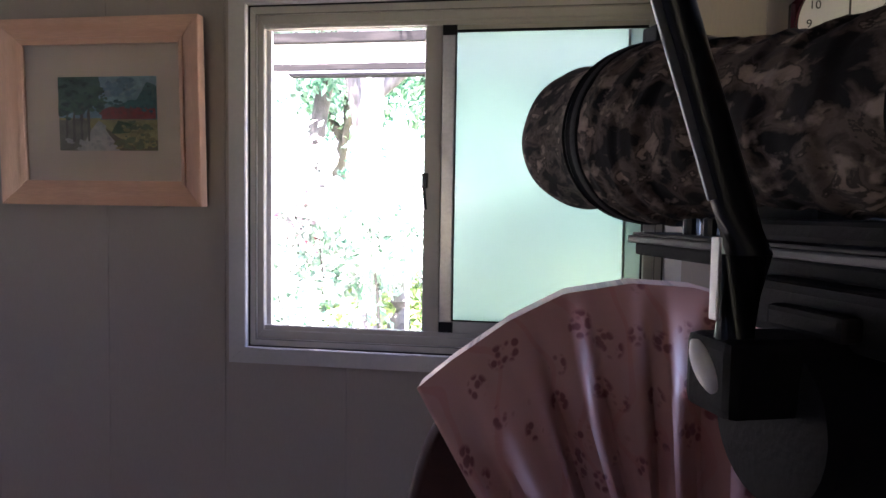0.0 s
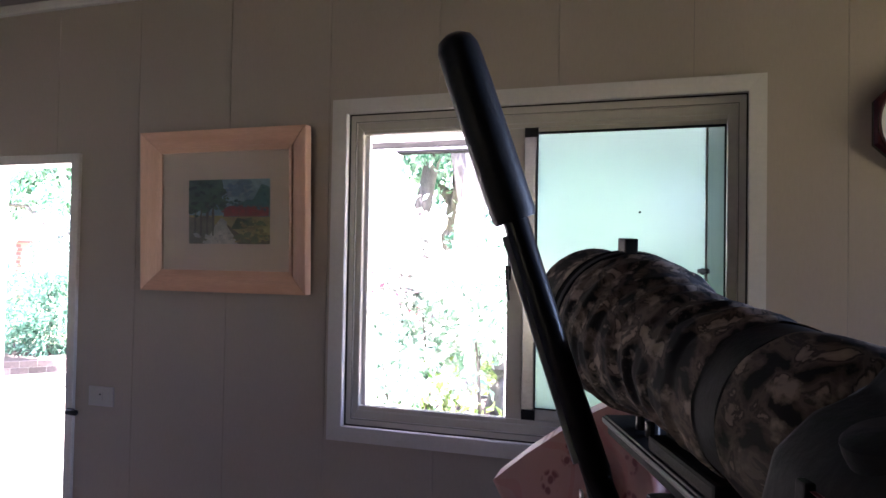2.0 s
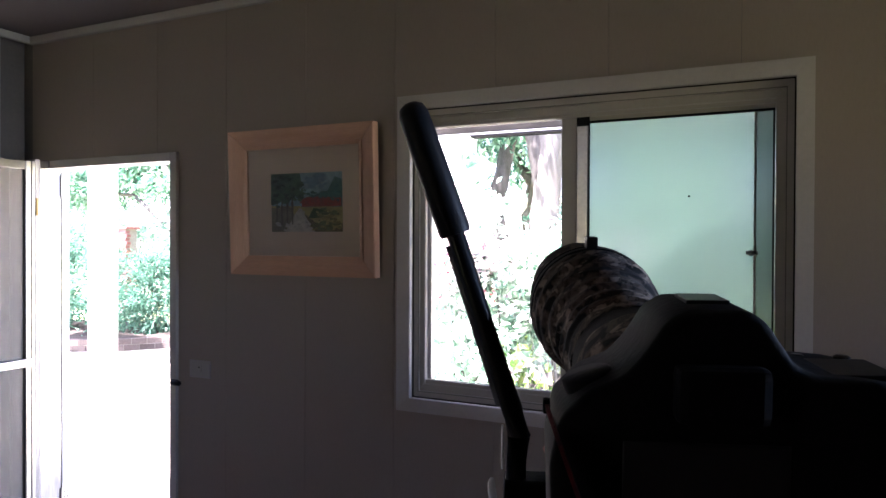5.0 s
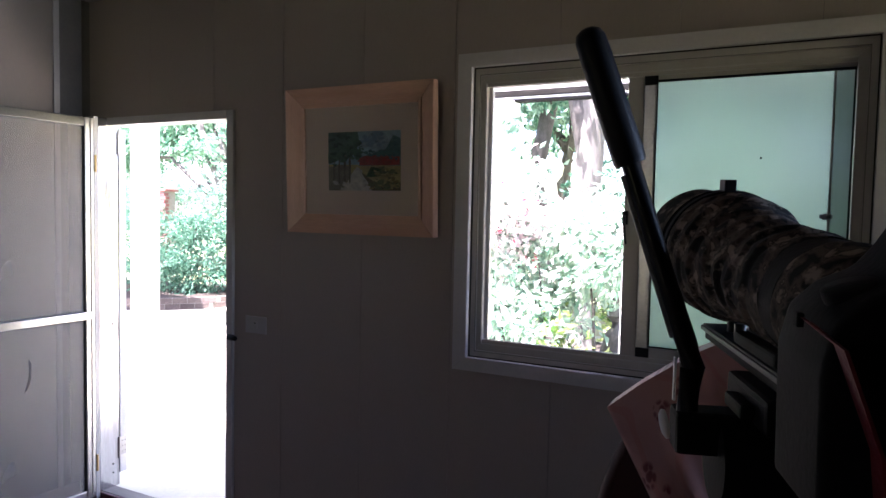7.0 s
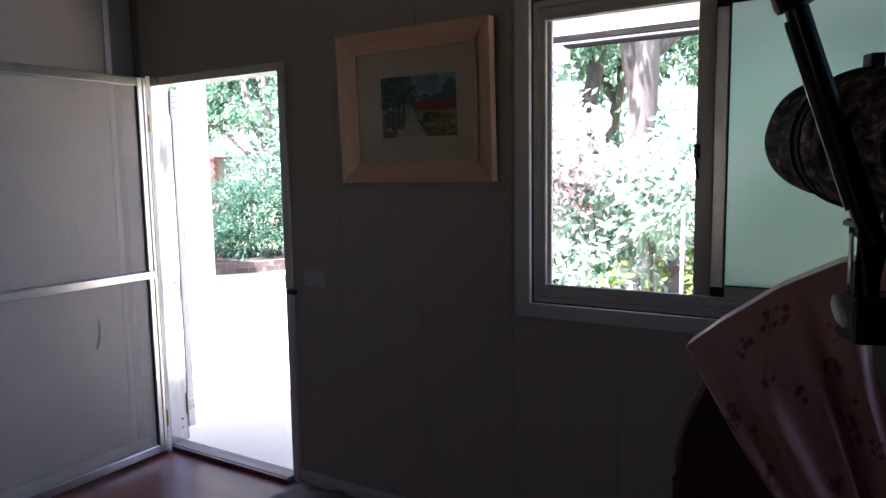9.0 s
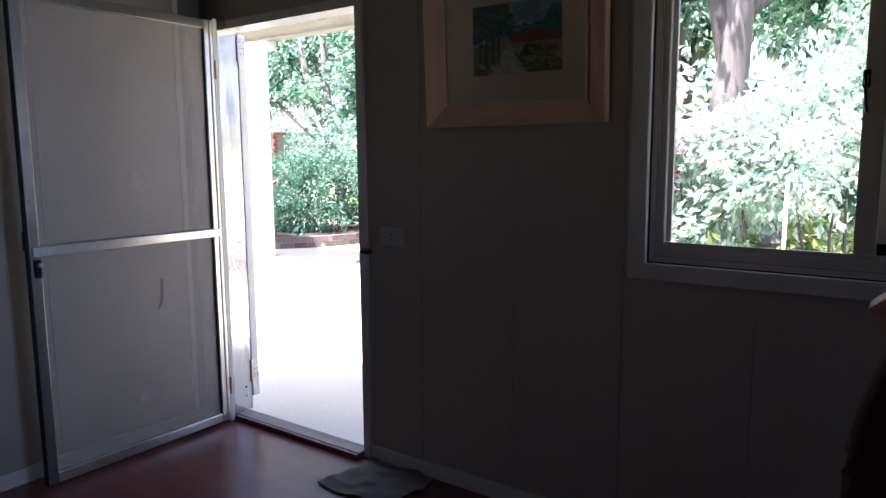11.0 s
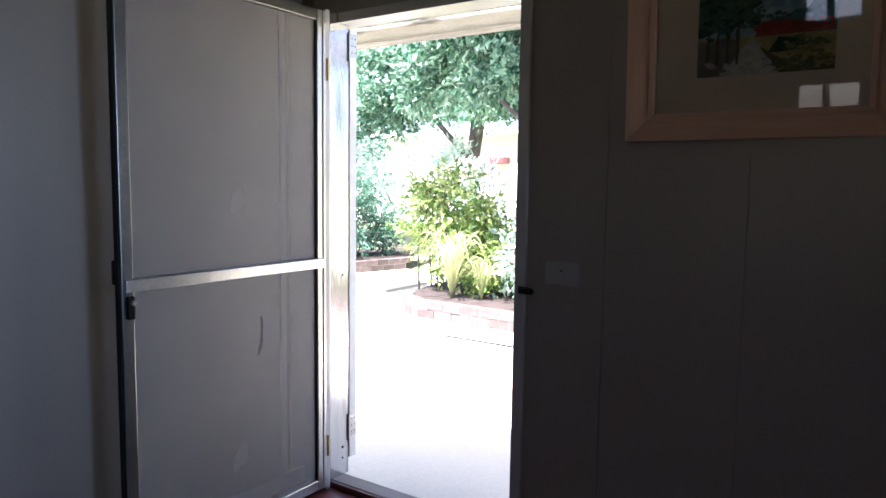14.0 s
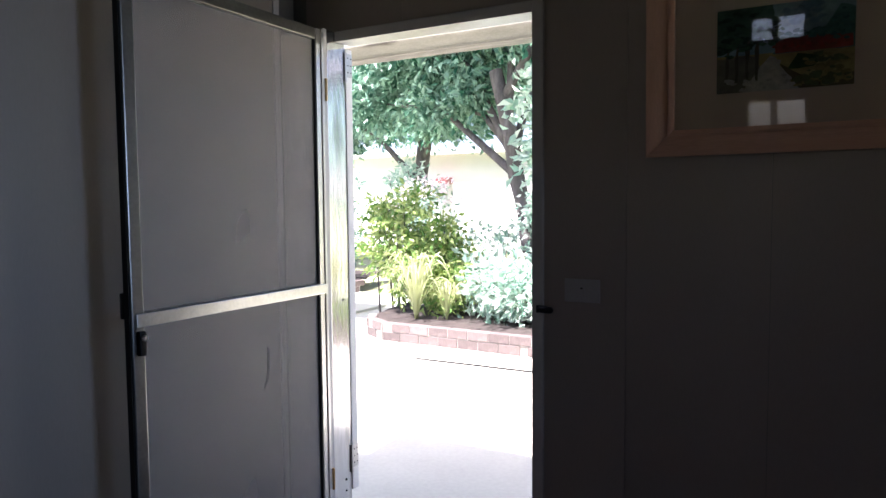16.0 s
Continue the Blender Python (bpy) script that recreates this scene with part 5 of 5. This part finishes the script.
def fern(name, label, at, fronds, size, seed):
    t = thing(name, label, "fern", "garden shrubs")
    rng = random.Random(seed)
    for n in range(fronds):
        a = 2 * math.pi * n / fronds + rng.uniform(-0.2, 0.2)
        reach, rise = size * rng.uniform(0.25, 0.75), size * rng.uniform(0.75, 1.2)
        pts = [Vector(at) + Vector((math.cos(a) * reach * s, math.sin(a) * reach * s, rise * (2.5 * s - 2.0 * s * s))) for s in [k / 8 for k in range(9)]]
        side = Vector((-math.sin(a), math.cos(a), 0.2))
        bm = bmesh.new()
        edge = [[bm.verts.new(p + side * sgn * size * 0.022 * (1.05 - k / 8)) for sgn in (-1, 0, 1)] for k, p in enumerate(pts)]
        for row in edge:
            row[1].co.z -= size * 0.008
        for lo, hi in zip(edge, edge[1:]):
            bm.faces.new((lo[0], lo[1], hi[1], hi[0]))
            bm.faces.new((lo[1], lo[2], hi[2], hi[1]))
        part("frond", bm, LEAF_STRAW, t)
    return t


tree("small tree with pale overhanging leaves", (-2.6, 7.7, GROUND - 0.05), (-2.7, 7.6, 2.3), 0.05, 0.03, [(-2.95, 7.3, 2.55, 0.4, 0.4, 0.4), (-2.9, 7.2, 1.75, 0.32, 0.3, 0.35), (-2.4, 7.4, 2.3, 0.5, 0.4, 0.6), (-3.3, 7.6, 2.2, 0.3, 0.3, 0.6)], 2300, 0.14, LEAF_PALE, 15, limbs=7)
fern("fern", "straw-coloured drooping fern in the brick bed", (-4.5, 6.8, 0.12), 46, 0.8, 21)
fern("fern", "small straw-coloured drooping fern in the brick bed", (-4.15, 6.85, 0.12), 34, 0.5, 22)

tree("leaning grey-barked tree with a dark green crown", (-3.65, 8.7, GROUND - 0.05), (-4.45, 8.8, 3.1), 0.13, 0.09, [(-4.9, 9.4, 3.9, 1.5, 1.3, 0.9), (-3.4, 9.0, 3.9, 1.2, 1.1, 0.9), (-6.3, 9.8, 3.8, 1.3, 1.2, 0.9), (-4.4, 8.6, 5.0, 1.8, 1.4, 0.8), (-5.6, 9.3, 2.75, 0.5, 0.5, 0.35), (-6.9, 9.6, 2.9, 0.45, 0.4, 0.5), (-4.9, 9.0, 2.9, 0.4, 0.4, 0.3)], 30000, 0.13, LEAF_DARK, 31)
two_stems = tree("slender two-stemmed tree with a dark crown", (-11.45, 13.0, GROUND - 0.05), (-11.73, 13.0, 1.62), 0.13, 0.11, [(-14.5, 13.6, 3.4, 1.3, 0.9, 0.6), (-16.5, 13.4, 3.0, 1.4, 0.9, 0.9), (-13.4, 14.2, 4.9, 2.0, 1.2, 1.3), (-10.6, 13.3, 3.5, 1.3, 0.8, 0.9), (-11.2, 14.5, 4.6, 1.8, 1.5, 1.1), (-15.2, 14.2, 4.6, 1.7, 1.5, 1.2), (-12.3, 12.6, 3.0, 0.5, 0.4, 0.3), (-10.9, 12.8, 2.3, 0.5, 0.4, 0.3), (-13.8, 13.4, 3.9, 0.9, 0.5, 0.5)], 26000, 0.17, LEAF_DARK, 32, limbs=4)
for points in ([(-11.73, 13.0, 1.55), (-12.05, 13.0, 2.2), (-12.39, 13.0, 2.81), (-12.7, 13.0, 3.6), (-12.86, 13.0, 4.5)], [(-11.45, 12.95, -0.1), (-11.59, 12.95, 1.35), (-11.8, 12.95, 2.3), (-11.89, 12.95, 3.0), (-12.0, 12.95, 4.3)]):
    part("stem", tube(bmesh.new(), points, [0.105, 0.1, 0.09, 0.085, 0.07], 12), PALEBARK, two_stems, "pale grey stem", True)
tree("slender tree with pale bark behind the shrubs", (-12.3, 14.6, GROUND - 0.05), (-12.6, 14.6, 3.4), 0.13, 0.08, [(-12.2, 15, 5.6, 2.0, 1.6, 1.2), (-10.0, 15.2, 5.4, 1.8, 1.4, 1.2)], 10000, 0.2, LEAF_DARK, 33)
tree("broad tree with a dense dark crown", (-8.2, 13.0, GROUND - 0.05), (-8.0, 13.0, 3.0), 0.17, 0.11, [(-10.0, 13.0, 3.3, 1.2, 0.9, 0.6), (-7.4, 12.6, 3.1, 1.1, 0.8, 0.55), (-8.2, 13.2, 4.3, 1.8, 1.4, 1.2), (-6.3, 13.0, 4.4, 1.8, 1.3, 1.2), (-9.9, 13.4, 4.4, 1.6, 1.4, 1.2), (-7.2, 13, 6.0, 2.6, 1.6, 1.1)], 34000, 0.16, LEAF_DARK, 34)
tree("tall tree behind the garden", (-3.6, 14.5, GROUND - 0.05), (-3.6, 14.5, 3.2), 0.2, 0.12, [(-3.8, 14.6, 4.8, 2.1, 1.6, 1.5), (-1.2, 15.0, 5.0, 2.0, 1.6, 1.4), (-5.6, 15, 5.2, 1.8, 1.5, 1.3)], 18000, 0.19, LEAF_DARK, 35)

# seen through the window
tree("thick furrowed trunk with its crown above the window", (-1.2, 7.6, GROUND - 0.05), (-1.16, 7.6, 4.4), 0.18, 0.15, [(-1.7, 8.4, 3.5, 0.8, 0.7, 0.5), (0.6, 8.6, 3.6, 1.0, 0.8, 0.5), (-0.8, 7.6, 4.9, 2.0, 1.5, 0.9)], 8000, 0.13, LEAF_DARK, 41, limbs=3, bark=PALEBARK)
bush("shrub", "large pale-leaved bush outside the window", [(-0.62, 6.2, 1.55, 0.5, 0.4, 0.32), (-0.2, 6.4, 1.75, 0.45, 0.4, 0.28), (-0.98, 6.1, 1.4, 0.3, 0.3, 0.28), (-0.1, 6.5, 1.45, 0.4, 0.35, 0.25), (0.4, 6.7, 2.1, 0.4, 0.4, 0.4), (0.0, 6.8, 2.3, 0.22, 0.3, 0.3), (-0.75, 6.3, 1.1, 0.35, 0.35, 0.3), (-1.0, 6.3, 0.85, 0.3, 0.3, 0.35), (-0.4, 6.0, 1.2, 0.4, 0.3, 0.35), (0.2, 6.3, 1.85, 0.35, 0.3, 0.35)], 6800, 0.09, LEAF_PALE, 42, long=2.4, droop=0.5, extra=(("blossom", [(-0.6, 6.0, 1.55, 0.8, 0.4, 0.4)], 700, 0.07, BLOSSOM),))
bush("shrub", "flowering bush with pale pink and crimson blooms", [(-1.4, 5.95, 1.3, 0.36, 0.35, 0.55), (-1.35, 5.9, 0.6, 0.45, 0.35, 0.5), (-1.5, 6.1, 1.85, 0.32, 0.3, 0.38)], 3400, 0.09, LEAF_PALE, 43, extra=(("blossoms", [(-1.4, 5.8, 1.6, 0.42, 0.3, 0.6)], 1300, 0.08, BLOSSOM), ("bloom", [(-1.35, 5.75, 1.5, 0.42, 0.3, 0.6)], 70, 0.06, FLOWER)))
bush("shrub", "low bright green plants under the window bush", [(-0.95, 5.9, 0.35, 0.6, 0.4, 0.4), (-0.1, 7.6, 0.25, 0.8, 0.5, 0.35), (0.6, 8.6, 0.45, 1.0, 0.6, 0.5), (-0.9, 9.4, 0.3, 0.7, 0.5, 0.4)], 5000, 0.10, LEAF_LIME, 44)
bush("shrub", "grey-green bank of shrubs at the back of the garden", [(-1.8, 11.0, 1.2, 1.2, 0.8, 1.0), (0.3, 11.6, 1.2, 1.4, 0.8, 1.0), (2.4, 11.4, 1.4, 1.4, 0.8, 1.2)], 8000, 0.15, LEAF_TEAL, 45, stems=10)
tree("dark-stemmed tree with hanging green sprays", (-1.97, 8.6, GROUND - 0.05), (-1.93, 8.6, 4.2), 0.12, 0.1, [(-2.3, 8.4, 3.0, 0.4, 0.4, 0.35), (-1.7, 8.3, 3.15, 0.3, 0.3, 0.3), (-1.6, 9.0, 4.6, 1.3, 1.0, 0.8)], 4200, 0.12, LEAF_DARK, 47, limbs=3)
tree("dark tree beyond the window bushes", (1.6, 12.4, GROUND - 0.05), (1.5, 12.4, 3.0), 0.2, 0.12, [(1.4, 12.4, 4.1, 1.9, 1.4, 1.2), (-1.0, 12.6, 4.0, 1.6, 1.3, 1.0), (3.6, 12.6, 3.6, 1.8, 1.4, 1.3)], 16000, 0.17, LEAF_DARK, 46)
stump = thing("tree_stump", "short sawn grey trunk in the garden", "stump", at=(0, 0, 0))
trunk("trunk", (-0.66, 6.9, GROUND - 0.05), (-0.64, 6.9, 1.2), 0.115, 0.10, stump, 51, bark=PALEBARK)
stake = part("garden_stake", tube(bmesh.new(), [(-0.30, 5.62, GROUND - 0.04), (-0.29, 5.62, 1.25)], [0.014, 0.012], 8), PAINTED)
tagged(stake, "thin pale wooden garden stake", "stake")

house = thing("neighbour_house", "white rendered house with a red awning, far behind the garden", "house")
slab("wall", (-18.0, -5.0, 19.6, 19.8, GROUND - 0.1, 2.9), ROUGHWALL, house)
slab("roof", (-18.4, -4.6, 19.3, 22.0, 2.9, 3.05), PAINTED, house, bevel=0.02)
slab("awning", (-11.35, -10.85, 19.2, 19.6, 2.0, 2.2), TILE_RED, house, "faded red awning", 0.02)
shed = thing("brick_pillar", "faded red brick pillar with pale joints beyond the shrubs", "pillar")
slab("shaft", (-11.6, -11.22, 10.62, 10.9, GROUND - 0.05, 1.9), MORTAR, shed, "pale mortar core")
course = bpy.data.meshes.new("brick")
bm = box(bmesh.new(), -0.095, 0.095, -0.055, 0.055, 0.0, 0.058, 0.005)
bm.to_mesh(course)
bm.free()
course.materials.append(TILE_RED)
for row in range(25):
    for k in range(2):
        b = new("brick", course)
        b.parent = shed
        b.matrix_basis = pose(-11.51 + 0.2 * k + (0.03 if row % 2 else 0.0), 10.66, GROUND + 0.078 * row)
slab("cap", (-11.66, -11.16, 10.58, 10.94, 1.9, 1.96), TILE_RED, shed, "red coping", 0.01)

# ---- brick edgings, brick by brick ----


def edging(name, label, path, courses, soil_to):
    t = thing(name, label, "brick edging", kind="structure")
    size, high, deep = 0.225, 0.095, 0.105
    bm = box(bmesh.new(), -size / 2 + 0.004, size / 2 - 0.004, -deep / 2, deep / 2, 0.004, high - 0.004, 0.006)
    shared = bpy.data.meshes.new("brick")
    bm.to_mesh(shared)
    bm.free()
    shared.materials.append(BRICK)
    rng = random.Random(len(path))
    for (ax, ay), (bx, by) in zip(path, path[1:]):
        length = math.hypot(bx - ax, by - ay)
        turn = math.degrees(math.atan2(by - ay, bx - ax))
        for c in range(courses):
            for k in range(int(length / size)):
                s = (k + 0.5 + 0.5 * (c % 2)) * size
                if s > length:
                    continue
                b = new("brick", shared)
                b.parent = t
                b.matrix_basis = pose(ax + (bx - ax) * s / length, ay + (by - ay) * s / length, GROUND + c * high, 0, 0, turn + rng.uniform(-1.5, 1.5)) @ Matrix.Translation((0, rng.uniform(-0.004, 0.004), 0))
    core = bmesh.new()
    for (ax, ay), (bx, by) in zip(path, path[1:]):
        run = math.hypot(bx - ax, by - ay)
        box(core, 0.0, run, -0.045, 0.045, 0.0, courses * high - 0.008, 0.0, pose(ax, ay, GROUND, 0, 0, math.degrees(math.atan2(by - ay, bx - ax))))
    part("mortar", core, MORTAR, t, "pale mortar between the bricks")
    bm = bmesh.new()
    lo = [bm.verts.new((x, y + 0.05, GROUND + courses * high - 0.02)) for x, y in path]
    hi = [bm.verts.new((x + soil_to[0], y + soil_to[1], GROUND + courses * high + 0.02)) for x, y in path]
    for k in range(len(path) - 1):
        bm.faces.new((lo[k], lo[k + 1], hi[k + 1], hi[k]))
    bmesh.ops.subdivide_edges(bm, edges=bm.edges[:], cuts=12, use_grid_fill=True)
    for v in bm.verts:
        v.co.z += 0.03 * noise.noise(v.co * 5)
    soil = part("soil", bm, MULCH, t, "brown mulch")
    return t


edging("flower_bed", "raised bed edged with two courses of weathered brick", [(-5.1, 6.85), (-4.95, 6.6), (-4.65, 6.42), (-3.0, 6.36), (-1.7, 6.1), (-0.6, 5.75), (3.0, 5.6)], 2, (-0.3, 2.2))
edging("far_bed", "low curved brick edging in front of the shrubs", [(-11.5, 7.1), (-9.1, 7.35), (-8.2, 7.75), (-7.6, 8.5), (-7.3, 9.6)], 2, (-0.6, 2.0))
tagged(slab("garden_step", (-6.6, -5.95, 7.45, 8.45, GROUND - 0.02, GROUND + 0.035), CONCRETE, bevel=0.01), "low pale concrete step at the end of the patio", "step")
# dark strip laid on the concrete in place of an edge's thin shadow
tagged(slab("edge_shadow_strip", (-3.9, 2.5, 5.77, 5.82, GROUND - 0.02, GROUND + 0.004), SHADETONE), "narrow dark strip painted as the shadow line of a patio edge", "joint", kind="structure")
